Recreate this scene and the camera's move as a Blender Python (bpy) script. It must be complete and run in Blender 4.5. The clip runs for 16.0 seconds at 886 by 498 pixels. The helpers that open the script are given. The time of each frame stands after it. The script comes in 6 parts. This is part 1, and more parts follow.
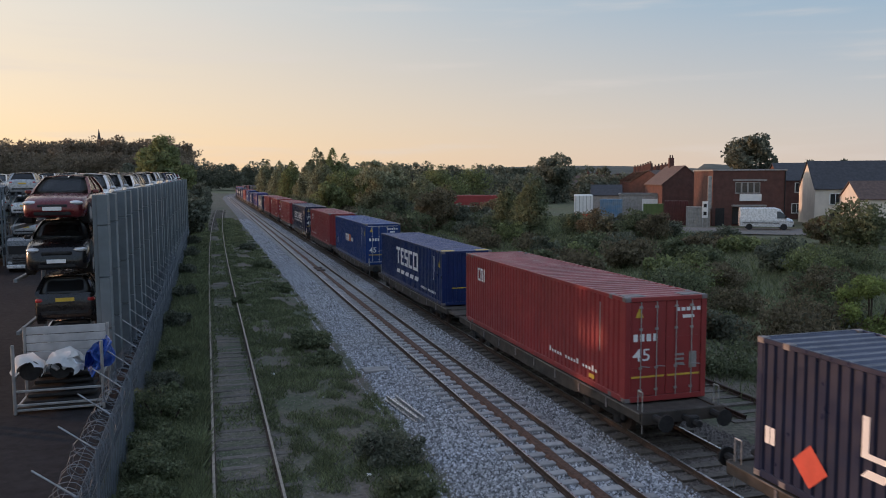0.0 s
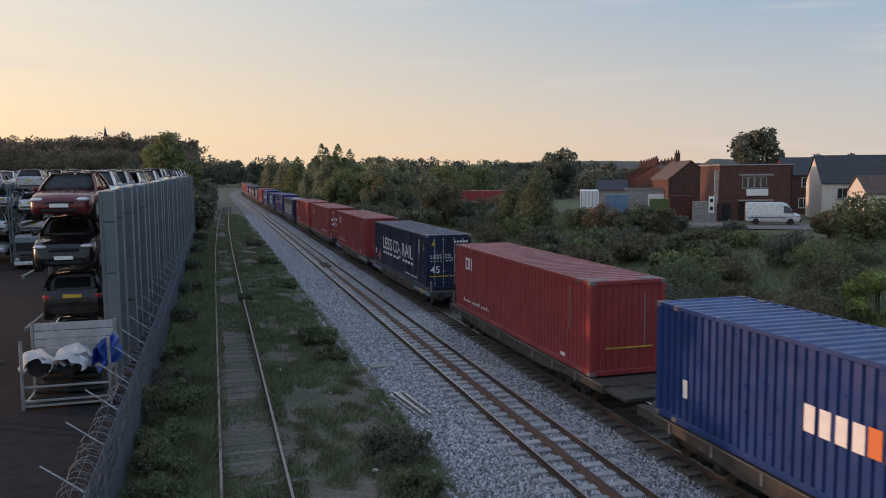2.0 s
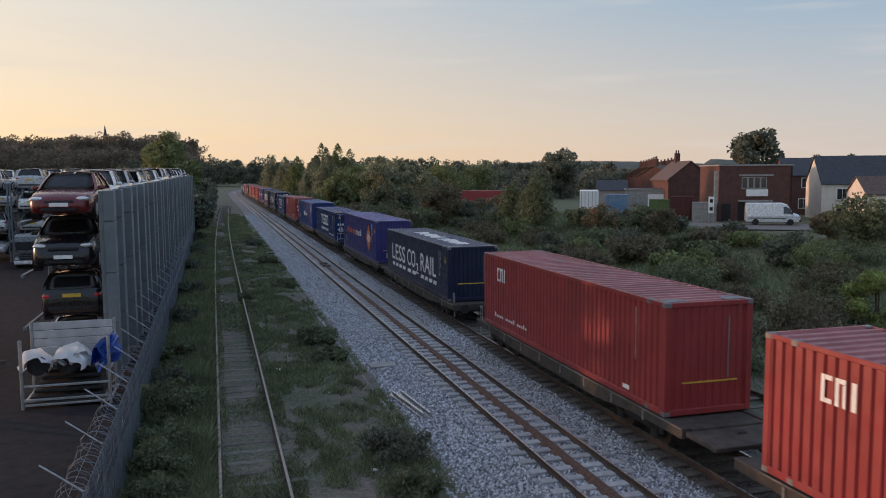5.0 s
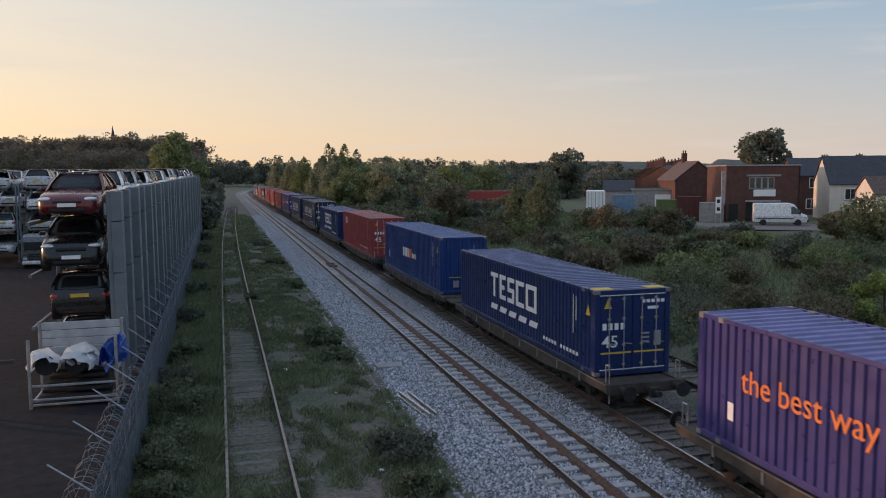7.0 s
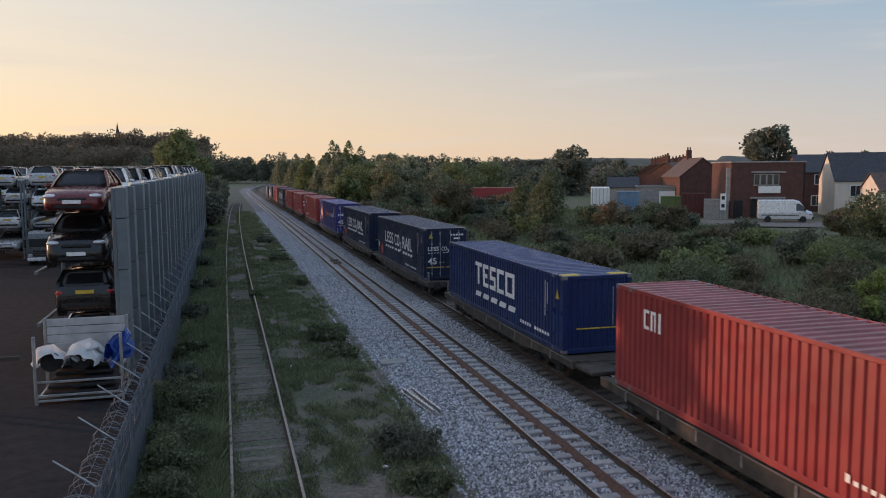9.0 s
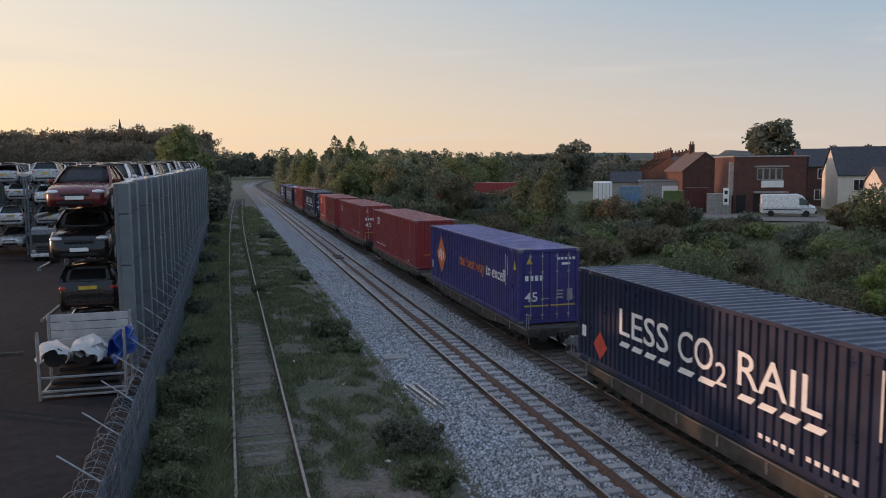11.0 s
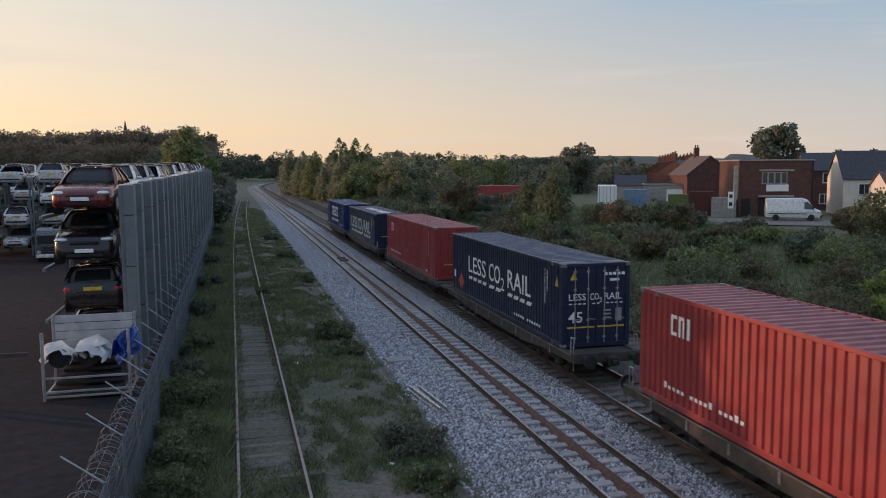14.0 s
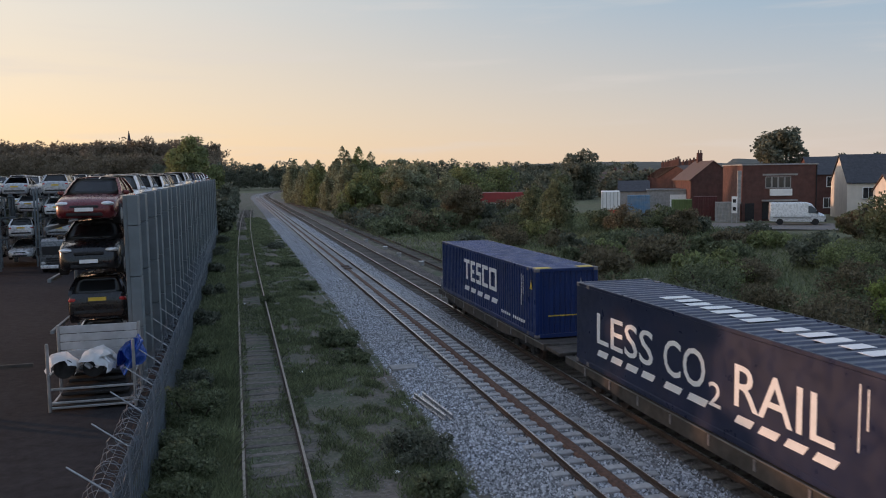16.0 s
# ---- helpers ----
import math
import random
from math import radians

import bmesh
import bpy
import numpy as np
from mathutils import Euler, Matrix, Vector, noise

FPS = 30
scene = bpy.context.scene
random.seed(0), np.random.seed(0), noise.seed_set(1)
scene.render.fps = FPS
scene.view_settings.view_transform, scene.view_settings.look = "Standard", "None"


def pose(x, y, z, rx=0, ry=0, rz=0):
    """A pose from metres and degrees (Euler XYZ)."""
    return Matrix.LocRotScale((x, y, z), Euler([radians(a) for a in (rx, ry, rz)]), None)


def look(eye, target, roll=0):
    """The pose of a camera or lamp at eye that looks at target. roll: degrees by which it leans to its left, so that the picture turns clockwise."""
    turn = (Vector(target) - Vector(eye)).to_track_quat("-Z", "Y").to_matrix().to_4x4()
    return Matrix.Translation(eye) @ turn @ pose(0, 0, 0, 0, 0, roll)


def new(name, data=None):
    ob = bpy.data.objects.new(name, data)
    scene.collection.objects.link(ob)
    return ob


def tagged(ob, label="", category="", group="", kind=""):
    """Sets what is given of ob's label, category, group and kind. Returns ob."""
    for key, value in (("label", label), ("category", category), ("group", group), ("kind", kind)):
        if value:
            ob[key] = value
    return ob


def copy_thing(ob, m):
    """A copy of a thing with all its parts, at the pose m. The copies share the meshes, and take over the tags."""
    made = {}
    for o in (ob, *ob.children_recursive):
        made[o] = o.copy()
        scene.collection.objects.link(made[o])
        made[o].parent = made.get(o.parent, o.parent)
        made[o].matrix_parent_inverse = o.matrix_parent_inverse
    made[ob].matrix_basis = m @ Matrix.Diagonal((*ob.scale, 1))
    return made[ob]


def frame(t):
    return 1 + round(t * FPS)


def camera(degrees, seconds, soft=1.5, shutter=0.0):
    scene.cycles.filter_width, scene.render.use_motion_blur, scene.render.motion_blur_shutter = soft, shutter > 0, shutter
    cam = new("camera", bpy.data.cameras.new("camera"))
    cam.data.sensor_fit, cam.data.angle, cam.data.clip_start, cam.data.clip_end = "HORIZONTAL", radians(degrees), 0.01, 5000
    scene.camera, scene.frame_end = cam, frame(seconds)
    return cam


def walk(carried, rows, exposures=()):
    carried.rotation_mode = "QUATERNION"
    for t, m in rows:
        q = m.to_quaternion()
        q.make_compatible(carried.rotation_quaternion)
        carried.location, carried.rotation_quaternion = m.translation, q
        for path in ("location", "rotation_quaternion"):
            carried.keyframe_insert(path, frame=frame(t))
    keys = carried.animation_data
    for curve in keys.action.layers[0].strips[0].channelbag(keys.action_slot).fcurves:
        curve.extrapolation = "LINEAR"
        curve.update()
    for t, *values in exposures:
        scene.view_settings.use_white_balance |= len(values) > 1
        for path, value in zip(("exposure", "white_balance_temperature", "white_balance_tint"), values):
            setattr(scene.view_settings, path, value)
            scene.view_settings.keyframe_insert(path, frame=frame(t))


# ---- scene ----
cam = camera(57.94, 16.0, soft=1.0, shutter=0.07)
EYE = (0.0, 0.0, 7.038)
# seconds, heading right of the line, tilt, roll, in degrees
PATH = (
    (0.0, 16.390, -5.080, -0.286),
    (0.5, 16.261, -5.084, -0.365),
    (1.0, 16.138, -5.101, -0.415),
    (1.5, 16.024, -5.209, -0.475),
    (2.0, 15.973, -5.387, -0.468),
    (2.5, 16.005, -5.420, -0.344),
    (3.0, 16.073, -5.363, -0.336),
    (3.5, 16.142, -5.342, -0.339),
    (4.0, 16.211, -5.372, -0.418),
    (6.5, 15.557, -5.411, -0.304),
    (7.0, 15.528, -5.369, -0.393),
    (7.5, 15.537, -5.494, -0.534),
    (8.0, 15.478, -5.640, -0.598),
    (8.5, 15.351, -5.633, -0.462),
    (9.0, 15.230, -5.599, -0.409),
    (11.5, 15.029, -5.987, -0.540),
    (12.0, 15.010, -5.964, -0.438),
    (12.5, 14.914, -5.907, -0.271),
    (13.0, 14.803, -5.897, -0.273),
    (13.5, 14.748, -5.901, -0.249),
    (14.0, 14.752, -5.757, -0.320),
    (14.5, 14.714, -5.613, -0.574),
    (15.0, 14.731, -5.443, -0.760),
    (15.5, 14.669, -5.298, -0.772),
    (16.0, 14.486, -5.230, -0.854),
)


def aim(heading, tilt, roll):
    a, e = radians(heading), radians(tilt)
    way = Vector((math.sin(a) * math.cos(e), math.cos(a) * math.cos(e), math.sin(e)))
    return look(EYE, Vector(EYE) + way * 10, roll)


walk(cam, [(t, aim(h, e, r)) for t, h, e, r in PATH], exposures=[(0.0, 1.5, 6500, 10), (16.0, 1.5, 6500, 10)])

# ---------------------------------------------------------------- light
SUN_AZ, SUN_EL = radians(-57), radians(4.2)
world = bpy.data.worlds.new("dusk_sky")
scene.world = world
world.use_nodes = True
wn, wl = world.node_tree.nodes, world.node_tree.links
wn.clear()
w_out = wn.new("ShaderNodeOutputWorld")
w_bg = wn.new("ShaderNodeBackground")
w_sky = wn.new("ShaderNodeTexSky")
w_sky.sky_type = "NISHITA"
w_sky.sun_disc = False
w_sky.sun_elevation = SUN_EL
w_sky.sun_rotation = SUN_AZ
w_sky.altitude = 60
w_sky.air_density = 1.0
w_sky.dust_density = 1.2
w_sky.ozone_density = 2.2
w_bg.inputs["Strength"].default_value = 0.15
# evening haze over the clear sky: peach by the horizon and towards the sun, cool blue overhead
w_hsv = wn.new("ShaderNodeHueSaturation")
w_hsv.inputs["Saturation"].default_value = 0.7
wl.new(w_sky.outputs[0], w_hsv.inputs["Color"])
w_tc = wn.new("ShaderNodeTexCoord")


def sky_range(value, lo, hi, a=0.0, b=1.0, smooth=False):
    r = wn.new("ShaderNodeMapRange")
    r.interpolation_type = "SMOOTHSTEP" if smooth else "LINEAR"
    for nm, v in (("From Min", lo), ("From Max", hi), ("To Min", a), ("To Max", b)):
        r.inputs[nm].default_value = v
    wl.new(value, r.inputs["Value"])
    return r.outputs["Result"]


def sky_mix(fac, a, b, mode="MIX"):
    x = wn.new("ShaderNodeMix")
    x.data_type, x.blend_type = "RGBA", mode
    for sock, val in ((x.inputs["Factor"], fac), (x.inputs["A"], a), (x.inputs["B"], b)):
        if isinstance(val, tuple):
            sock.default_value = (*val, 1)
        elif isinstance(val, float):
            sock.default_value = val
        else:
            wl.new(val, sock)
    return x.outputs["Result"]


w_sep = wn.new("ShaderNodeSeparateXYZ")
wl.new(w_tc.outputs["Generated"], w_sep.inputs[0])
w_dot = wn.new("ShaderNodeVectorMath")
w_dot.operation = "DOT_PRODUCT"
w_dot.inputs[1].default_value = (math.sin(SUN_AZ), math.cos(SUN_AZ), 0.0)
wl.new(w_tc.outputs["Generated"], w_dot.inputs[0])
sunward = sky_range(w_dot.outputs["Value"], -0.25, 0.95, 0.0, 1.25)
w_pow = wn.new("ShaderNodeMath")
w_pow.operation, w_pow.inputs[1].default_value = "POWER", 1.5
wl.new(sunward, w_pow.inputs[0])
low_sky = sky_mix(sunward, (0.70, 0.60, 0.55), (1.06, 0.71, 0.39))
mid_sky = sky_mix(w_pow.outputs[0], (0.31, 0.44, 0.58), (0.84, 0.74, 0.62))
haze = sky_mix(sky_range(w_sep.outputs["Z"], 0.0, 0.2), low_sky, mid_sky)
haze = sky_mix(sky_range(w_sep.outputs["Z"], 0.2, 0.9), haze, (0.39, 0.51, 0.76))
w_gain = wn.new("ShaderNodeVectorMath")
w_gain.operation = "SCALE"
w_gain.inputs["Scale"].default_value = 2.36
wl.new(haze, w_gain.inputs[0])
w_air = sky_mix(0.85, w_hsv.outputs[0], w_gain.outputs[0])
# thin streaks of cirrus
w_map = wn.new("ShaderNodeMapping")
w_map.inputs["Scale"].default_value = (1.5, 1.5, 15.0)
w_map.inputs["Rotation"].default_value = (0.05, 0.16, 0.3)
w_noise = wn.new("ShaderNodeTexNoise")
w_noise.inputs["Scale"].default_value = 2.6
w_noise.inputs["Detail"].default_value = 7
wl.new(w_tc.outputs["Generated"], w_map.inputs["Vector"])
wl.new(w_map.outputs[0], w_noise.inputs["Vector"])
w_cloud = sky_mix(sky_range(w_noise.outputs["Fac"], 0.52, 0.80, 0.0, 0.5, True), w_air, (1.75, 1.6, 1.5))
wl.new(w_cloud, w_bg.inputs["Color"])
wl.new(w_bg.outputs[0], w_out.inputs["Surface"])

sun = new("sun", bpy.data.lights.new("sun", "SUN"))
sun.data.energy = 0.8
sun.data.angle = radians(1.6)
sun.data.color = (1.0, 0.55, 0.34)
sun_way = Vector((math.sin(SUN_AZ) * math.cos(SUN_EL), math.cos(SUN_AZ) * math.cos(SUN_EL), math.sin(SUN_EL)))
sun.matrix_world = look(sun_way * 300, (0, 0, 0))

# ---------------------------------------------------------------- materials


def material(name, base, rough=0.7, metal=0.0, spread=0.25, scale=3.0, bump=0.0, bump_scale=40.0, second=None,
             second_scale=0.6, second_amount=0.4, spec=0.5, vary=0.0, island=0.0, coat=0.0):
    """Node material: base colour broken by two noises, fine relief, and a shift from piece to piece."""
    m = bpy.data.materials.new(name)
    m.use_nodes = True
    n, l = m.node_tree.nodes, m.node_tree.links
    bsdf = n["Principled BSDF"]
    bsdf.inputs["Roughness"].default_value = rough
    bsdf.inputs["Metallic"].default_value = metal
    bsdf.inputs["Specular IOR Level"].default_value = spec
    bsdf.inputs["Coat Weight"].default_value = coat
    tc = n.new("ShaderNodeTexCoord")
    src = tc.outputs["Object"]

    def noise_tex(s, detail=5.0):
        t = n.new("ShaderNodeTexNoise")
        t.inputs["Scale"].default_value = s
        t.inputs["Detail"].default_value = detail
        l.new(src, t.inputs["Vector"])
        return t.outputs["Fac"]

    def ramp(fac, lo, hi):
        r = n.new("ShaderNodeMapRange")
        r.inputs["From Min"].default_value = 0.3
        r.inputs["From Max"].default_value = 0.7
        r.inputs["To Min"].default_value = lo
        r.inputs["To Max"].default_value = hi
        l.new(fac, r.inputs["Value"])
        return r.outputs["Result"]

    def mix(fac, a, b, mode="MIX"):
        x = n.new("ShaderNodeMix")
        x.data_type = "RGBA"
        x.blend_type = mode
        for sock, val in ((x.inputs["Factor"], fac), (x.inputs["A"], a), (x.inputs["B"], b)):
            if isinstance(val, (int, float)):
                sock.default_value = val
            elif isinstance(val, tuple):
                sock.default_value = (*val, 1)
            else:
                l.new(val, sock)
        return x.outputs["Result"]

    col = tuple(base)
    if second:
        col = mix(ramp(noise_tex(second_scale, 6), 0.0, second_amount * 2), col, tuple(second))
    grey = n.new("ShaderNodeCombineColor")
    g = ramp(noise_tex(scale), 1 - spread, 1 + spread)
    for k in range(3):
        l.new(g, grey.inputs[k])
    col = mix(1.0, col, grey.outputs[0], "MULTIPLY")
    for amount, node, sock in ((vary, "ShaderNodeObjectInfo", "Random"), (island, "ShaderNodeNewGeometry", "Random Per Island")):
        if amount:
            o = n.new(node)
            r = n.new("ShaderNodeMapRange")
            r.inputs["To Min"].default_value = 1 - amount
            r.inputs["To Max"].default_value = 1 + amount
            l.new(o.outputs[sock], r.inputs["Value"])
            c2 = n.new("ShaderNodeCombineColor")
            for k in range(3):
                l.new(r.outputs["Result"], c2.inputs[k])
            col = mix(1.0, col, c2.outputs[0], "MULTIPLY")
    l.new(col, bsdf.inputs["Base Color"])
    rr = ramp(noise_tex(scale * 2.3), max(0.02, rough - 0.1), min(1, rough + 0.1))
    l.new(rr, bsdf.inputs["Roughness"])
    if bump:
        b = n.new("ShaderNodeBump")
        b.inputs["Strength"].default_value = bump
        b.inputs["Distance"].default_value = 0.02
        l.new(noise_tex(bump_scale), b.inputs["Height"])
        l.new(b.outputs[0], bsdf.inputs["Normal"])
    return m


def leaf_material(name, base, shade=0.45):
    m = material(name, base, 0.65, spread=0.3, scale=0.7, island=shade, spec=0.25)
    m.node_tree.nodes["Principled BSDF"].inputs["Subsurface Weight"].default_value = 0.0
    n, l = m.node_tree.nodes, m.node_tree.links
    bsdf = n["Principled BSDF"]
    tr = n.new("ShaderNodeBsdfTranslucent")
    mx = n.new("ShaderNodeMixShader")
    mx.inputs[0].default_value = 0.42
    l.new(bsdf.inputs["Base Color"].links[0].from_socket, tr.inputs["Color"])
    l.new(bsdf.outputs[0], mx.inputs[1])
    l.new(tr.outputs[0], mx.inputs[2])
    l.new(mx.outputs[0], n["Material Output"].inputs["Surface"])
    return m


M = {
    "red": material("container_red_paint", (0.33, 0.042, 0.044), 0.4, scale=1.2, spread=0.12, second=(0.25, 0.045, 0.044), second_scale=0.35, bump=0.05),
    "navy": material("container_navy_paint", (0.017, 0.024, 0.060), 0.36, scale=1.3, spread=0.15, second=(0.026, 0.032, 0.06), second_scale=0.3, spec=0.3),
    "blue": material("container_blue_paint", (0.014, 0.031, 0.125), 0.36, spec=0.3, scale=1.3, spread=0.12, second=(0.018, 0.034, 0.10), second_scale=0.4),
    "royal": material("container_royal_blue_paint", (0.017, 0.05, 0.20), 0.36, spec=0.3, scale=1.3, spread=0.12, second=(0.022, 0.05, 0.16), second_scale=0.4),
    "purple": material("container_purple_paint", (0.05, 0.046, 0.20), 0.36, spec=0.3, scale=1.3, spread=0.12, second=(0.07, 0.06, 0.17), second_scale=0.4),
    "white": material("white_paint", (0.86, 0.86, 0.85), 0.5, scale=4, spread=0.06),
    "orange": material("orange_paint", (0.75, 0.20, 0.05), 0.5, scale=4, spread=0.06),
    "yellow": material("yellow_paint", (0.65, 0.45, 0.06), 0.5, scale=4, spread=0.1),
    "redmark": material("signal_red_paint", (0.6, 0.08, 0.05), 0.5, scale=4, spread=0.1),
    "steel": material("bare_galvanised_steel", (0.42, 0.43, 0.44), 0.45, 0.7, scale=6, spread=0.2),
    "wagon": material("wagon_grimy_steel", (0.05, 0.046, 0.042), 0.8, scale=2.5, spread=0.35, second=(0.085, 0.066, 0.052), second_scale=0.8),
    "wagonblue": material("wagon_pale_blue_paint", (0.22, 0.36, 0.50), 0.6, scale=2.5, spread=0.2, second=(0.15, 0.15, 0.15), second_scale=1.0),
    "dark": material("black_rubber_and_grime", (0.02, 0.02, 0.021), 0.8, scale=5, spread=0.3),
    "rail": material("worn_rail_steel", (0.46, 0.46, 0.47), 0.3, 0.8, scale=6, spread=0.2),
    "dullrail": material("dull_weathered_rail_head", (0.30, 0.26, 0.22), 0.6, 0.2, scale=6, spread=0.2),
    "rust": material("rusty_rail_web", (0.075, 0.05, 0.04), 0.85, scale=8, spread=0.3, second=(0.06, 0.04, 0.03)),
    "rustpipe": material("rust_stained_ballast", (0.12, 0.065, 0.045), 0.9, scale=9, spread=0.4, bump=0.6, bump_scale=30),
    "sleeper": material("concrete_sleeper", (0.46, 0.46, 0.47), 0.85, scale=5, spread=0.2, vary=0.15, second=(0.25, 0.23, 0.21), bump=0.2),
    "oldsleeper": material("weathered_timber_sleeper", (0.13, 0.115, 0.10), 0.9, scale=6, spread=0.3, vary=0.25, bump=0.4),
    "ballast": material("grey_granite_ballast", (0.36, 0.37, 0.40), 0.9, scale=14, spread=0.35, island=0.8, second=(0.33, 0.32, 0.31), second_scale=0.25, bump=0.8, bump_scale=25),
    "cess": material("brown_cinder_soil", (0.19, 0.15, 0.13), 0.95, scale=7, spread=0.4, second=(0.075, 0.09, 0.05), second_scale=0.45, second_amount=0.6, bump=0.8, bump_scale=22),
    "field": material("rough_grass_ground", (0.105, 0.125, 0.055), 0.95, scale=1.5, spread=0.35, second=(0.13, 0.11, 0.07), second_scale=0.08, bump=0.5, bump_scale=8),
    "asphalt": material("dark_yard_asphalt", (0.021, 0.020, 0.023), 0.95, spec=0.15, scale=3, spread=0.25, second=(0.032, 0.029, 0.03), second_scale=0.15, bump=0.4),
    "fence": material("galvanised_fence", (0.15, 0.175, 0.205), 0.6, 0.2, scale=5, spread=0.15),
    "panel": material("grey_rack_sheet_metal", (0.165, 0.20, 0.225), 0.55, 0.1, scale=1.8, spread=0.15, second=(0.14, 0.165, 0.18), second_scale=0.5),
    # Bed grey darker than its stones, with their self-shadow painted in.
    "bedgrey": material("shaded_grey_ballast", (0.2, 0.2, 0.212), 0.95, scale=14, spread=0.5, second=(0.15, 0.148, 0.145), second_scale=0.3, bump=1.0, bump_scale=22),
    "sooty": material("sooty_brown_ballast", (0.15, 0.13, 0.12), 0.95, scale=14, spread=0.35, island=0.4, second=(0.10, 0.085, 0.075), second_scale=0.3, bump=0.8, bump_scale=25),
    "gravel": material("dusty_brown_gravel", (0.19, 0.17, 0.155), 0.95, scale=4, spread=0.3, bump=0.5),
    "leaf": leaf_material("green_leaf", (0.165, 0.19, 0.11)),
    "leaf_dark": leaf_material("dark_green_leaf", (0.165, 0.18, 0.135)),
    "leaf_gold": leaf_material("yellow_green_leaf", (0.21, 0.24, 0.11)),
    "leaf_brown": leaf_material("olive_brown_leaf", (0.18, 0.155, 0.10)),
    # Pale leaf for far lineside trees; distance haze is mixed into the colour.
    "leaf_pale_hazed": leaf_material("pale_grey_green_hazed_leaf", (0.25, 0.265, 0.17)),
    "leaf_bright": leaf_material("fresh_yellow_green_leaf", (0.25, 0.30, 0.10), 0.35),
    # Leaf of the western hill woods, greyed so its colour carries distance haze.
    "leaf_hill_haze": leaf_material("grey_brown_hazed_leaf", (0.21, 0.175, 0.13), 0.3),
    "grass": leaf_material("grass_blade", (0.18, 0.205, 0.11), 0.5),
    "bark": material("brown_bark", (0.08, 0.06, 0.045), 0.9, scale=9, spread=0.35, bump=0.7),
    "brick": material("red_brick", (0.125, 0.056, 0.047), 0.9, scale=1.6, spread=0.2, second=(0.095, 0.05, 0.043), second_scale=0.5, bump=0.3),
    "slate": material("dark_roof_slate", (0.05, 0.052, 0.062), 0.7, scale=3, spread=0.25),
    "tile": material("brown_roof_tile", (0.12, 0.08, 0.068), 0.8, scale=3, spread=0.25),
    "render": material("cream_render_wall", (0.74, 0.68, 0.60), 0.85, scale=1.2, spread=0.08),
    "glass": material("window_glass", (0.03, 0.033, 0.036), 0.12, spec=0.85, spread=0.05),
    "concrete": material("grey_concrete", (0.33, 0.32, 0.31), 0.9, scale=3, spread=0.2, bump=0.3),
    "hill": material("hazy_distant_woodland", (0.075, 0.085, 0.075), 1.0, scale=0.02, spread=0.3),
}


# Roof paints paler than the walls: the sky's sheen is put into them.
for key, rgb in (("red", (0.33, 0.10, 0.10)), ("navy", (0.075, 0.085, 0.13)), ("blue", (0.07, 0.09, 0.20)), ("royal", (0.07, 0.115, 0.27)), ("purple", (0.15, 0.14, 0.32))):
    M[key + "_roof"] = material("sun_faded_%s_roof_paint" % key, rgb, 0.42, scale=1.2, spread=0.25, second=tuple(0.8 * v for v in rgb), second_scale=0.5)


def paint(name, rgb, metal=0.0):
    return material(name, rgb, 0.28, metal, spread=0.06, scale=2.5, coat=0.5)


for key, rgb in (("car_white", (0.72, 0.73, 0.74)), ("car_black", (0.012, 0.012, 0.014)), ("car_red", (0.13, 0.013, 0.017)),
                 ("car_silver", (0.42, 0.44, 0.46)), ("car_blue", (0.03, 0.10, 0.42)), ("car_grey", (0.12, 0.13, 0.14)), ("car_navy", (0.025, 0.035, 0.07))):
    M[key] = paint(key + "_paint", rgb, 0.25)
M["lamp_red"] = material("red_lamp_glass", (0.45, 0.03, 0.03), 0.2, spread=0.05)
M["lamp_clear"] = material("clear_lamp_glass", (0.7, 0.72, 0.74), 0.12, 0.4, spread=0.05)

# ---------------------------------------------------------------- mesh helpers


def mesh_of(name, bm, mat, smooth=False):
    me = bpy.data.meshes.new(name)
    bm.to_mesh(me)
    bm.free()
    for m in (mat if isinstance(mat, (list, tuple)) else [mat]):
        me.materials.append(M[m] if isinstance(m, str) else m)
    if smooth:
        me.polygons.foreach_set("use_smooth", [True] * len(me.polygons))
    return me


def part(name, bm, mat, parent=None, label="", at=None, smooth=False):
    me = bm if isinstance(bm, bpy.types.Mesh) else mesh_of(name, bm, mat, smooth)
    ob = new(name, me)
    if at is not None:
        ob.matrix_basis = at
    if parent is not None:
        ob.parent = parent
    if label:
        ob["label"] = label
    return ob


def thing(name, label, category, group="", at=None, kind=""):
    ob = new(name)
    ob.empty_display_size = 0.2
    if at is not None:
        ob.matrix_basis = at
    return tagged(ob, label, category, group, kind)


def box(bm, x0, y0, z0, x1, y1, z1, bevel=0.0, mat=0):
    vs = [bm.verts.new((x, y, z)) for x in (x0, x1) for y in (y0, y1) for z in (z0, z1)]
    fs = [bm.faces.new([vs[i] for i in f]) for f in ((0, 1, 3, 2), (4, 6, 7, 5), (0, 4, 5, 1), (2, 3, 7, 6), (0, 2, 6, 4), (1, 5, 7, 3))]
    for f in fs:
        f.material_index = mat
    if bevel:
        es = list({e for f in fs for e in f.edges})
        bmesh.ops.bevel(bm, geom=es, offset=bevel, segments=1, affect="EDGES")
    return bm


def boxm(x0, y0, z0, x1, y1, z1, bevel=0.0):
    return box(bmesh.new(), x0, y0, z0, x1, y1, z1, bevel)


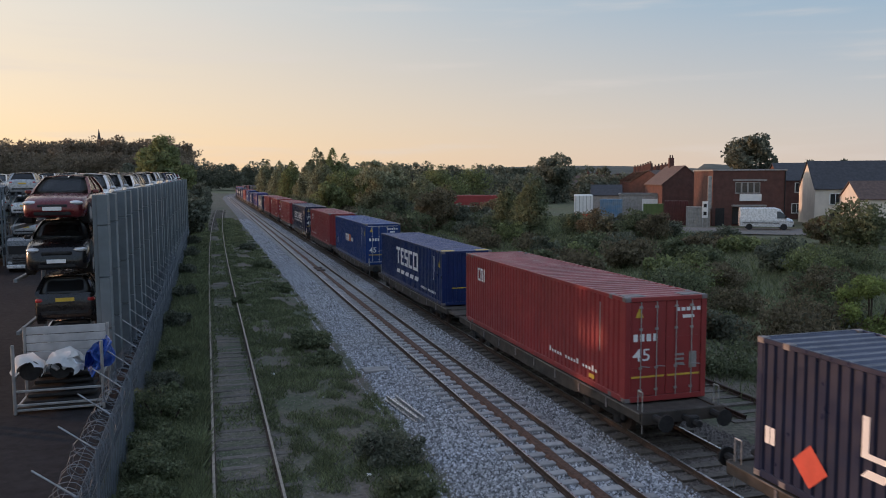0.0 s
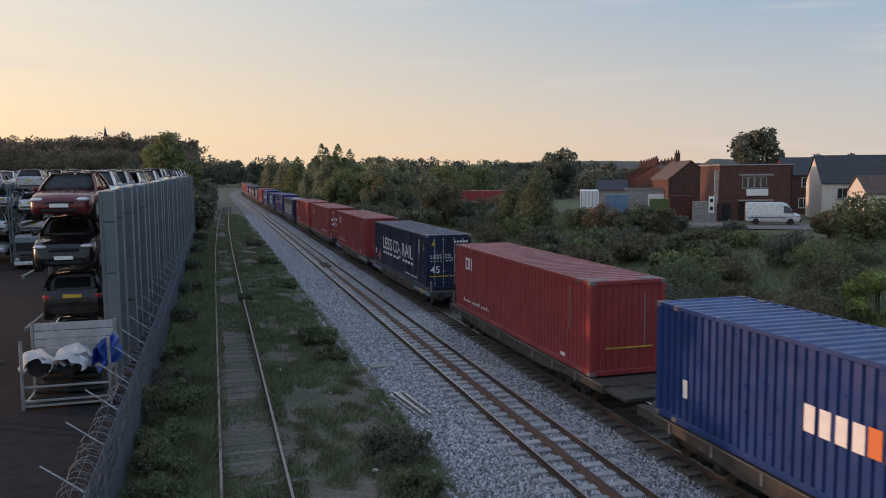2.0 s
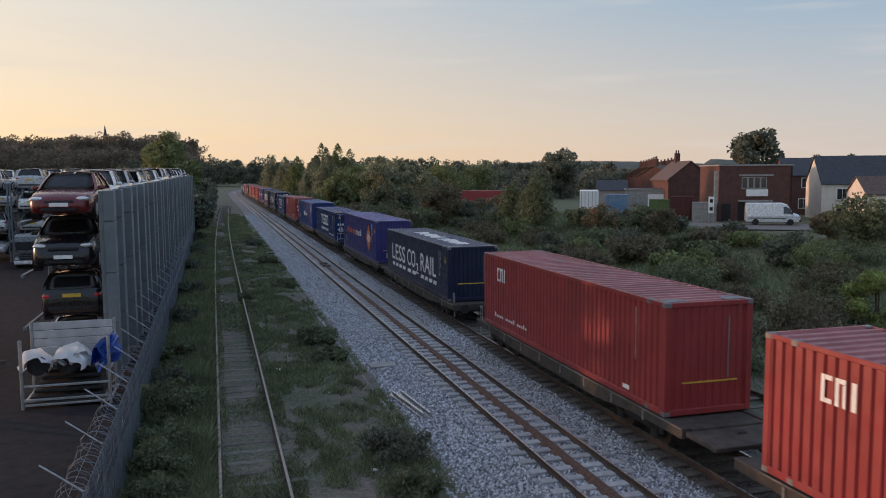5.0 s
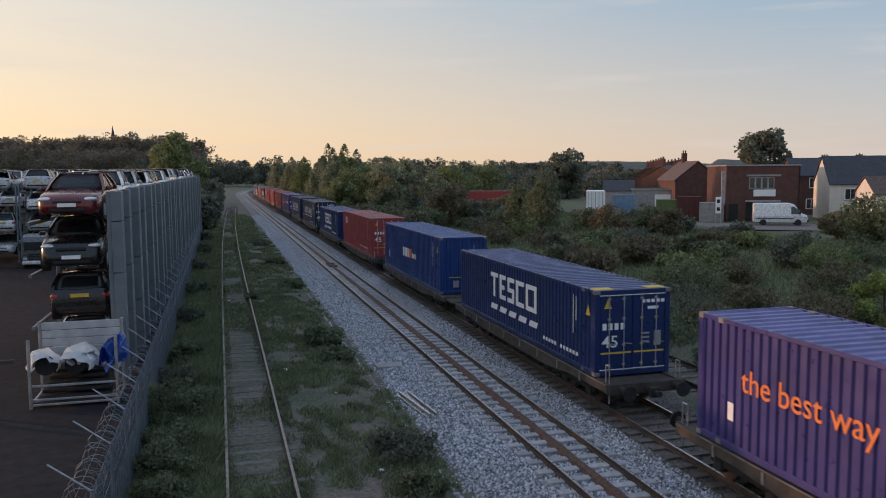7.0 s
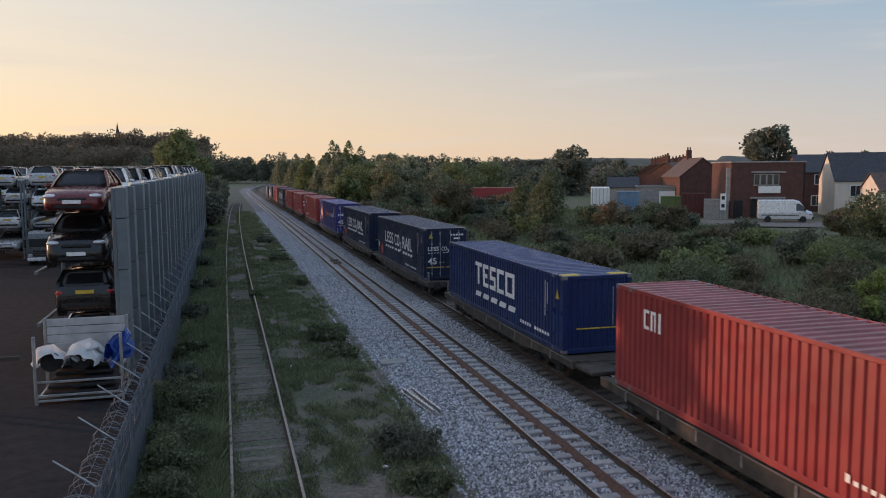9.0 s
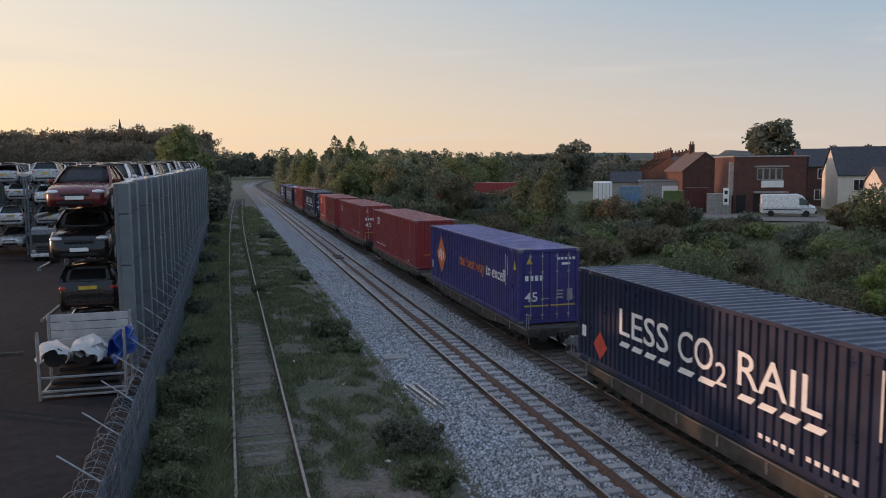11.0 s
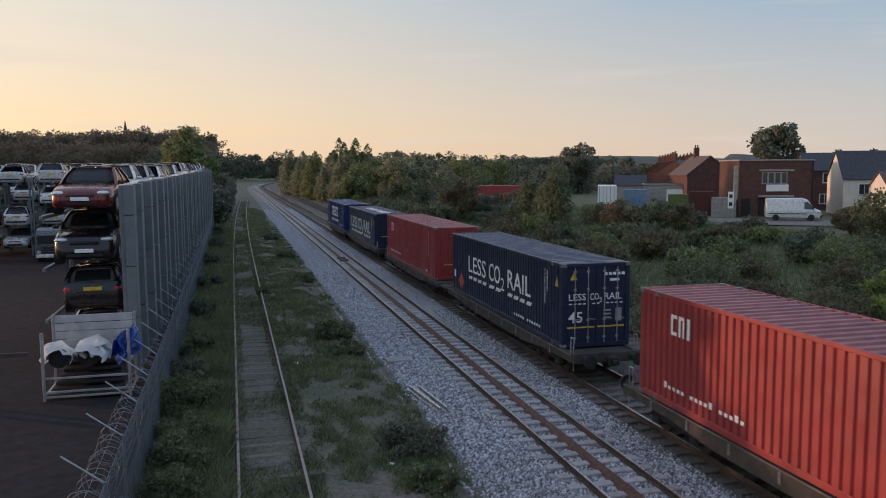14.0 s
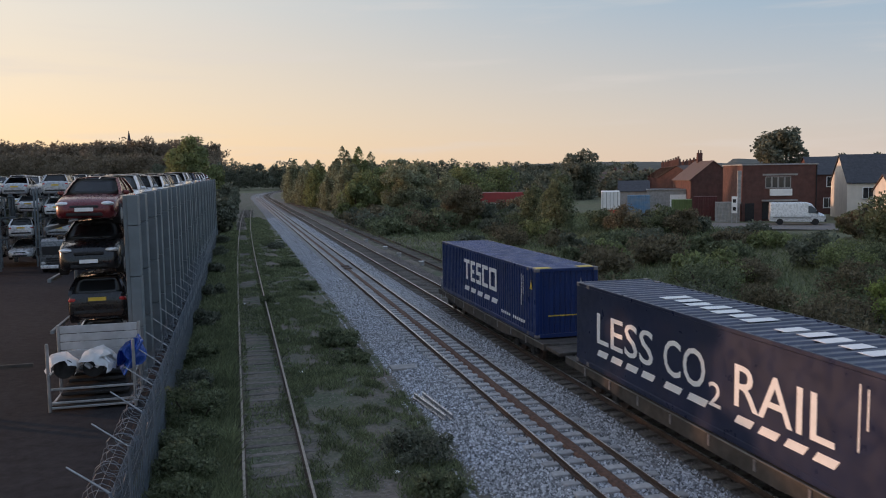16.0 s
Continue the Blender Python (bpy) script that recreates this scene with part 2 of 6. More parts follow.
def bar(bm, a, b, r, sides=6):
    a, b = Vector(a), Vector(b)
    q = (b - a).to_track_quat("Z", "Y")
    ring = []
    for p in (a, b):
        ring.append([bm.verts.new(p + q @ Vector((r * math.cos(2 * math.pi * k / sides), r * math.sin(2 * math.pi * k / sides), 0))) for k in range(sides)])
    for k in range(sides):
        j = (k + 1) % sides
        bm.faces.new((ring[0][k], ring[0][j], ring[1][j], ring[1][k]))
    bm.faces.new(ring[0][::-1])
    bm.faces.new(ring[1])
    return bm


def pipe(bm, pts, r, sides=6):
    for a, b in zip(pts, pts[1:]):
        bar(bm, a, b, r, sides)
    return bm


def loft(bm, sections, close=True, cap=True):
    rings = [[bm.verts.new(p) for p in s] for s in sections]
    n = len(rings[0])
    for a, b in zip(rings, rings[1:]):
        for k in range(n if close else n - 1):
            j = (k + 1) % n
            bm.faces.new((a[k], a[j], b[j], b[k]))
    if cap:
        bm.faces.new(rings[0][::-1])
        bm.faces.new(rings[-1])
    return bm


def raw_mesh(name, verts, faces_per, mats):
    """Mesh from an array of loose polygons that share no corner: verts (n * k, 3)."""
    me = bpy.data.meshes.new(name)
    n = len(verts)
    me.vertices.add(n)
    me.vertices.foreach_set("co", np.asarray(verts, np.float32).ravel())
    me.loops.add(n)
    me.loops.foreach_set("vertex_index", np.arange(n, dtype=np.int32))
    me.polygons.add(n // faces_per)
    me.polygons.foreach_set("loop_start", np.arange(0, n, faces_per, dtype=np.int32))
    me.update(calc_edges=True)
    for m in mats:
        me.materials.append(M[m])
    return me

# ---------------------------------------------------------------- lines of the place
X_SIDING, X_NEAR, X_FAR = 0.71, 8.39, 11.86   # track centres beside the bridge
CURVE_Y, CURVE_R = 300.0, 900.0               # where the main line bends right
YARD_Z, TOWN_Z = 0.75, 1.2


def along(x0, s):
    """A point of a track x0 from the camera's line, s metres on, and its heading to the right."""
    if s <= CURVE_Y:
        return Vector((x0, s, 0)), 0.0
    a = (s - CURVE_Y) / (CURVE_R - x0)
    r = CURVE_R - x0
    return Vector((CURVE_R - r * math.cos(a), CURVE_Y + r * math.sin(a), 0)), a


def height(x, y):
    """Height of the open ground."""
    def ease(v, a, b):
        t = min(1, max(0, (v - a) / (b - a)))
        return t * t * (3 - 2 * t)
    z = -0.42
    z += (TOWN_Z + 0.42) * ease(x, 26, 46)
    z += (YARD_Z - 0.1 + 0.42) * ease(-x, 2.0, 4.0)
    if y > 250:
        z += 0.004 * (y - 250) * ease(abs(x - 10), 30, 120)
    z += 0.12 * (noise.noise((x * 0.15, y * 0.15, 0)) + 0.4 * noise.noise((x * 0.6, y * 0.6, 3)))
    return z


def grid_mesh(name, xs, ys, zfun, mat):
    verts = [(x, y, zfun(x, y)) for y in ys for x in xs]
    nx = len(xs)
    faces = [(j * nx + i, j * nx + i + 1, (j + 1) * nx + i + 1, (j + 1) * nx + i) for j in range(len(ys) - 1) for i in range(nx - 1)]
    me = bpy.data.meshes.new(name)
    me.from_pydata(verts, [], faces)
    me.materials.append(M[mat])
    me.polygons.foreach_set("use_smooth", [True] * len(me.polygons))
    return me


def spaced(*stretches):
    out = []
    for a, b, n in stretches:
        out += [a + (b - a) * k / n for k in range(n)]
    return out + [stretches[-1][1]]


ground = new("ground", grid_mesh("ground", spaced((-3000, -200, 8), (-200, -30, 17), (-30, 60, 90), (60, 300, 24), (300, 3000, 9)),
                                 spaced((-300, -20, 10), (-20, 100, 100), (100, 400, 60), (400, 4000, 12)), height, "field"))
tagged(ground, "rough grass and scrub ground on both sides of the railway", "ground", kind="structure")

# brown cess and old sidings ground between the fence and the far side of the line


def cess_z(x, y):
    if x <= -1.9 or x >= 22:
        return -0.55
    lift = min(1, max(0, (4.9 - x) / 0.9))
    return -0.31 + 0.165 * lift + 0.035 * noise.noise((x * 1.1, y * 1.1, 7)) + 0.018 * noise.noise((x * 4, y * 4, 2))


cess = new("cess_ground", grid_mesh("cess_ground", spaced((-1.9, 5, 36), (5, 22, 30)), spaced((-20, 60, 220), (60, 420, 110)),
                                    cess_z, "cess"))
tagged(cess, "brown cinder soil with thin weeds beside the tracks", "ground", kind="structure")

# ballast bed of the two running lines
BED = ((5.1, -0.38), (5.6, -0.3), (6.6, -0.22), (7.1, -0.225), (9.7, -0.225), (10.2, -0.22), (12.4, -0.2), (13.6, -0.24), (14.6, -0.38))
bed_ss = spaced((-20, 60, 80), (60, 300, 60), (300, 760, 60))
me = bpy.data.meshes.new("ballast_bed")
bv, bf = [], []
for s in bed_ss:
    for x, z in BED:
        p, a = along(x, s)
        bv.append((p.x + 0.1 * noise.noise((x, s * 0.5, 0)) * (x < 6), p.y, z + 0.03 * noise.noise((x * 2, s * 2, 1))))
nb = len(BED)
for j in range(len(bed_ss) - 1):
    for i in range(nb - 1):
        bf.append((j * nb + i, j * nb + i + 1, (j + 1) * nb + i + 1, (j + 1) * nb + i))
me.from_pydata(bv, [], bf)
me.materials.append(M["bedgrey"])
me.materials.append(M["sooty"])
me.polygons.foreach_set("material_index", [1 if k % (nb - 1) >= 5 else 0 for k in range(len(bf))])
bed = tagged(new("ballast_bed", me), "pale grey crushed stone ballast under the running lines", "ballast", kind="structure")


def stones(name, n, xr, yr, zfun, size, mat, seed, label):
    """Loose stones: octahedra of uneven size strewn over a surface."""
    rng = np.random.default_rng(seed)
    x = rng.uniform(*xr, n)
    y = yr[0] + (yr[1] - yr[0]) * rng.random(n) ** 1.6
    z = np.array([zfun(a, b) for a, b in zip(x, y)])
    r = rng.uniform(0.6, 1.3, (n, 1)) * size
    base = np.array([(1, 0, 0), (-1, 0, 0), (0, 1, 0), (0, -1, 0), (0, 0, 1), (0, 0, -1)], float)
    pts = base[None] * rng.uniform(0.6, 1.2, (n, 6, 1)) * r[:, None]
    th = rng.uniform(0, 6.28, n)
    c, s_ = np.cos(th)[:, None], np.sin(th)[:, None]
    px, py = pts[..., 0] * c - pts[..., 1] * s_, pts[..., 0] * s_ + pts[..., 1] * c
    pz = pts[..., 2] + 0.5 * px * rng.uniform(-1, 1, (n, 1))
    v = np.stack([px + x[:, None], py + y[:, None], pz + z[:, None]], -1).reshape(-1, 3)
    tri = np.array([(0, 2, 4), (2, 1, 4), (1, 3, 4), (3, 0, 4)])
    faces = (np.arange(n)[:, None, None] * 6 + tri[None]).reshape(-1, 3)
    me = bpy.data.meshes.new(name)
    me.vertices.add(len(v))
    me.vertices.foreach_set("co", v.astype(np.float32).ravel())
    me.loops.add(faces.size)
    me.loops.foreach_set("vertex_index", faces.astype(np.int32).ravel())
    me.polygons.add(len(faces))
    me.polygons.foreach_set("loop_start", np.arange(0, faces.size, 3, dtype=np.int32))
    me.update(calc_edges=True)
    me.materials.append(M[mat])
    return tagged(new(name, me), label, "stones", kind="stuff")


def bed_z(x, y):
    for (xa, za), (xb, zb) in zip(BED, BED[1:]):
        if xa <= x <= xb:
            return za + (zb - za) * (x - xa) / (xb - xa)
    return -0.33


stones("ballast_stones", 140000, (5.0, 10.6), (11, 150), bed_z, 0.05, "ballast", 3, "loose grey crushed stones on the ballast bed")
stones("sooty_stones", 26000, (10.4, 14.6), (14, 75), bed_z, 0.046, "sooty", 5, "loose sooty brown stones under the goods train")
stones("cinder_stones", 9000, (0.0, 5.6), (13, 60), lambda x, y: cess_z(x, y), 0.03, "gravel", 4, "small dark cinder stones on the soil")

# ---------------------------------------------------------------- tracks


def rail_section(top=0.0):
    h = 0.15
    return [(-0.07, top - h), (0.07, top - h), (0.07, top - h + 0.012), (0.012, top - h + 0.035), (0.012, top - 0.045), (0.035, top - 0.035), (0.035, top - 0.006),
            (0.028, top), (-0.028, top), (-0.035, top - 0.006), (-0.035, top - 0.035), (-0.012, top - 0.045), (-0.012, top - h + 0.035), (-0.07, top - h + 0.012)]


def track(name, label, centre, ss, sleeper_mat, sleeper_gap, sleeper_size, z, s_near, head, bend=None):
    """A track with two rails and its sleepers; the nearest sleepers are pieces of their own."""
    where = bend or (lambda o, s: along(centre + o, s))
    t = thing(name, label, "railway track", kind="structure")
    sec = rail_section(z)
    for side in (-0.7525, 0.7525):
        bm = bmesh.new()
        rings = []
        for s in ss:
            p, a = where(side, s)
            ca, sa = math.cos(a), math.sin(a)
            rings.append([bm.verts.new((p.x + u * ca, p.y - u * sa, w)) for u, w in sec])
        n = len(sec)
        for ra, rb in zip(rings, rings[1:]):
            for k in range(n):
                f = bm.faces.new((ra[k], ra[(k + 1) % n], rb[(k + 1) % n], rb[k]))
                f.material_index = 0 if k in (6, 7, 8) else 1
        part("rail", bm, [head, "rust"], t)
    L, W, H = sleeper_size
    s, k = ss[0], 0
    one = mesh_of("sleeper", box(bmesh.new(), -L / 2, -W / 2, -H, L / 2, W / 2, 0, 0.02), sleeper_mat)
    rest = bmesh.new()
    rng = random.Random(name)
    while s < ss[-1]:
        p, a = where(0, s)
        m = pose(p.x + rng.uniform(-0.02, 0.02), p.y, z - 0.145 + rng.uniform(-0.012, 0.01), 0, 0, -math.degrees(a) + rng.uniform(-0.6, 0.6))
        if s_near[0] < s < s_near[1]:
            part("sleeper", one, None, t, at=m)
        else:
            tmp = bmesh.new()
            box(tmp, -L / 2, -W / 2, -H, L / 2, W / 2, 0)
            vs = [rest.verts.new(m @ v.co) for v in tmp.verts]
            tmp.verts.index_update()
            for f in tmp.faces:
                rest.faces.new([vs[v.index] for v in f.verts])
            tmp.free()
        s += sleeper_gap
        k += 1
    o = part("far_sleepers", rest, sleeper_mat, t)
    o["kind"] = "stuff"
    return t


main_ss = spaced((-15, 300, 21), (300, 760, 46))
near_line = track("near_running_line", "railway track with concrete sleepers and worn steel rails on grey ballast", X_NEAR, main_ss, "sleeper", 0.65, (2.45, 0.26, 0.2), 0.0, (10, 150), "rail")
far_line = track("far_running_line", "railway track with sooty sleepers that carries the goods train", X_FAR, main_ss, "oldsleeper", 0.65, (2.45, 0.26, 0.2), 0.0, (20, 150), "rail")


def siding_at(o, s):
    """The siding runs straight, then eases a little to the right."""
    k = max(0.0, s - 45)
    return Vector((X_SIDING + o + 0.0001 * k * k, s, 0)), 2 * 0.0001 * k


siding = track("overgrown_siding", "disused railway siding with rusty rails and weedy timber sleepers", X_SIDING, spaced((-5, 45, 10), (45, 190, 40)), "oldsleeper", 0.76, (2.5, 0.25, 0.13), 0.02, (10, 110), "dullrail", siding_at)

# rust-brown strip down the middle of the near line
bm = bmesh.new()
prev = None
for k in range(430):
    s = 8 + k * 0.7
    p, a = along(X_NEAR, s)
    w = 0.13 + 0.05 * noise.noise((s * 0.6, 0, 0))
    ring = [bm.verts.new((p.x + u * w, p.y, -0.122 + hh)) for u, hh in ((-1.3, -0.06), (-0.8, 0.012), (0.8, 0.012), (1.3, -0.06))]
    if prev:
        for i in range(3):
            bm.faces.new((prev[i], prev[i + 1], ring[i + 1], ring[i]))
    prev = ring
part("rust_stain", bm, "rustpipe", near_line, "rust-brown stained strip between the rails")

# pandrol clips beside the rails, rusty and pale
for s in (62.5, 64.2):
    part("sensor_plate", boxm(-0.32, -0.35, -0.16, 0.32, 0.35, -0.06, 0.03), "rust", near_line, "rust-brown plate between the rails", at=pose(X_NEAR, s, 0))
clip_bm = bmesh.new()
pipe(clip_bm, [(-0.06, -0.05, 0), (-0.02, 0.05, 0.03), (0.04, 0.05, 0.03), (0.06, -0.03, 0.0)], 0.012, 4)
clip_me = mesh_of("rail_clip", clip_bm, "rustpipe")
for k in range(70):
    for side in (-0.7525 - 0.1, 0.7525 + 0.1):
        part("rail_clip", clip_me, None, near_line, at=pose(X_NEAR + side, 10.4 + k * 0.65, -0.135))

# ---------------------------------------------------------------- train
PITCH_IN, PAIR = 17.4, 36.44
LEAD = 18.85
L45, W45 = 13.716, 2.5
DECK = 0.96
FLUTE = 0.278


def front_y(k):
    """Distance of the near end of container k from the camera at the clip's start."""
    pair, odd = (k - 1) // 2, (k - 1) % 2
    return LEAD + pair * PAIR + (PITCH_IN if odd else 0)


def travelled(t):
    return 25.72 * t - 0.0075 * t * t


def corrugated(bm, axis, at, a0, a1, z0, z1, out, pitch, depth, slope=0.07):
    """A trapezoid-fluted sheet: along axis from a0 to a1 at the level 'at', pressed inwards by depth."""
    prof, u = [], a0
    while u < a1 - 1e-6:
        w = min(pitch, a1 - u)
        f = w / pitch
        prof += [(u, 0), (u + 0.58 * w, 0), (u + (0.58 + slope * 2) * w, depth * f), (u + (1 - slope * 2) * w, depth * f)]
        u += w
    prof.append((a1, 0))
    lo, hi = [], []
    for q, dd in prof:
        o = at - out * dd
        p = (o, q) if axis == "y" else (q, o)
        lo.append(bm.verts.new((*p, z0)))
        hi.append(bm.verts.new((*p, z1)))
    for i in range(len(prof) - 1):
        bm.faces.new((lo[i], lo[i + 1], hi[i + 1], hi[i]))


CONTAINER_MESH = {}


def container_meshes(colour, H, smooth_side=False):
    key = (colour, H, smooth_side)
    if key in CONTAINER_MESH:
        return CONTAINER_MESH[key]
    W, L = W45 / 2, L45
    d = {}
    for side in (-1, 1):
        bm = bmesh.new()
        if smooth_side:
            x0, x1 = sorted((side * (W - 0.03), side * (W - 0.004)))
            box(bm, x0, 0.172, 0.161, x1, L - 0.172, H - 0.101)
        else:
            corrugated(bm, "y", side * (W - 0.008), 0.16, L - 0.16, 0.16, H - 0.1, side, FLUTE, 0.05)
        d["side%d" % side] = mesh_of("side_wall", bm, colour)
    bm = bmesh.new()
    # roof: shallow cross ribs
    y, prof = 0.1, []
    while y < L - 0.1:
        prof += [(y, -0.02), (y + 0.16, -0.02), (y + 0.21, 0.022), (y + 0.33, 0.022)]
        y += 0.38
    prof.append((L - 0.1, 0))
    lo = [bm.verts.new((-W + 0.05, q, H - 0.03 + z)) for q, z in prof]
    hi = [bm.verts.new((W - 0.05, q, H - 0.03 + z)) for q, z in prof]
    for i in range(len(prof) - 1):
        bm.faces.new((lo[i], hi[i], hi[i + 1], lo[i + 1]))
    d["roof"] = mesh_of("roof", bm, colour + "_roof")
    bm = bmesh.new()
    for s in (-1, 1):
        for y in (0, L):
            yy = (0, 0.17) if y == 0 else (L - 0.17, L)
            box(bm, s * W - (0.16 if s > 0 else 0), yy[0], 0, s * W + (0 if s > 0 else 0.16), yy[1], H, 0.012)
        box(bm, s * W - (0.06 if s > 0 else -0.0), 0.171, H - 0.1, s * W + (0.0 if s > 0 else 0.06), L - 0.171, H, 0.01)
        box(bm, s * W - (0.1 if s > 0 else -0.0), 0.171, 0.0, s * W + (0.0 if s > 0 else 0.1), L - 0.171, 0.16, 0.01)
    for yy in ((0.0, 0.1), (L - 0.1, L)):
        box(bm, -W + 0.161, yy[0], H - 0.12, W - 0.161, yy[1], H, 0.01)
        box(bm, -W + 0.161, yy[0], 0, W - 0.161, yy[1], 0.15, 0.01)
    box(bm, -W + 0.11, 0.11, 0.1, W - 0.11, L - 0.11, 0.14)
    d["frame"] = mesh_of("frame", bm, colour)
    bm = bmesh.new()
    corrugated(bm, "x", 0.05, -W + 0.16, W - 0.16, 0.15, H - 0.12, -1, 0.2175, 0.03)
    d["end"] = mesh_of("end_wall", bm, colour)
    bm = bmesh.new()
    corrugated(bm, "x", L - 0.05, -W + 0.16, W - 0.16, 0.15, H - 0.12, 1, 0.2175, 0.03)
    d["back"] = mesh_of("end_wall", bm, colour)
    for s in (-1, 1):
        bm = bmesh.new()
        x0, x1 = (0.01, W - 0.17) if s > 0 else (-W + 0.17, -0.01)
        box(bm, x0, 0.03, 0.16, x1, 0.07, H - 0.13, 0.008)
        d["door%d" % s] = mesh_of("door", bm, colour)
        d["panel%d" % s] = mesh_of("door_panel", box(bmesh.new(), x0 + 0.06, 0.022, 0, x1 - 0.06, 0.029, (H - 0.6) * 0.28), colour)
    CONTAINER_MESH[key] = d
    return d


def bm_rects(rects, plane, flip=1):
    """Thin painted plates. plane 'side': u along the box, v up, on the left wall; 'end': on the near end; 'roof'."""
    bm = bmesh.new()
    for u0, v0, u1, v1, *lean in rects:
        k = lean[0] if lean else 0
        pts = [(u0, v0), (u1, v0), (u1 + k, v1), (u0 + k, v1)]
        quad(bm, pts, plane)
    return bm


def quad(bm, pts, plane):
    th = 0.006
    W = W45 / 2
    lo, hi = [], []
    for u, v in pts:
        if plane == "side":
            lo.append((-W - 0.001, u, v)); hi.append((-W - th, u, v))
        elif plane == "end":
            lo.append((u, 0.021, v)); hi.append((u, 0.021 - th * 2, v))
        else:
            lo.append((v, u, 0.0)); hi.append((v, u, th))
    a = [bm.verts.new(p) for p in lo]
    b = [bm.verts.new(p) for p in hi]
    n = len(a)
    bm.faces.new(b)
    bm.faces.new(a[::-1])
    for k in range(n):
        bm.faces.new((a[k], a[(k + 1) % n], b[(k + 1) % n], b[k]))


def text_mesh(word, fit, plane, mat):
    """Raised letters with the built-in font, set into the space (start, end, low, high)."""
    cu = bpy.data.curves.new("lettering", "FONT")
    cu.body, cu.size, cu.extrude, cu.offset, cu.resolution_u = word, 1.0, 0.004, 0.004, 3
    tmp = bpy.data.objects.new("lettering", cu)
    scene.collection.objects.link(tmp)
    me = bpy.data.meshes.new_from_object(tmp.evaluated_get(bpy.context.evaluated_depsgraph_get()))
    bpy.data.objects.remove(tmp)
    bpy.data.curves.remove(cu)
    me.materials.clear()
    me.materials.append(M[mat])
    co = np.empty(len(me.vertices) * 3, np.float32)
    me.vertices.foreach_get("co", co)
    co = co.reshape(-1, 3)
    lo, hi = co.min(0), co.max(0)
    u0, u1, v0, v1 = fit
    sx, sy = abs(u1 - u0) / (hi[0] - lo[0]), (v1 - v0) / (hi[1] - lo[1])
    a, b = (co[:, 0] - lo[0]) * sx, v0 + (co[:, 1] - lo[1]) * sy
    if plane == "side":
        out = np.stack([-W45 / 2 - 0.004 - co[:, 2], u0 - a, b], 1)
    else:
        out = np.stack([u0 + a, 0.012 - co[:, 2], b], 1)
    me.vertices.foreach_set("co", out.astype(np.float32).ravel())
    me.update()
    return me


BAR_CACHE = {}


def mark(name, rects, plane, mat, parent, label="", lift=0.0):
    key = (name, str(rects), plane, mat)
    if key not in BAR_CACHE:
        BAR_CACHE[key] = mesh_of(name, bm_rects(rects, plane), mat)
    ob = part(name, BAR_CACHE[key], None, parent, label)
    if lift:
        ob.matrix_basis = pose(0, 0, lift)
    return ob


TEXT_CACHE = {}


def letters(name, word, fit, plane, mat, parent, label=""):
    key = (word, fit, plane, mat)
    if key not in TEXT_CACHE:
        TEXT_CACHE[key] = text_mesh(word, fit, plane, mat)
    return part(name, TEXT_CACHE[key], None, parent, label)


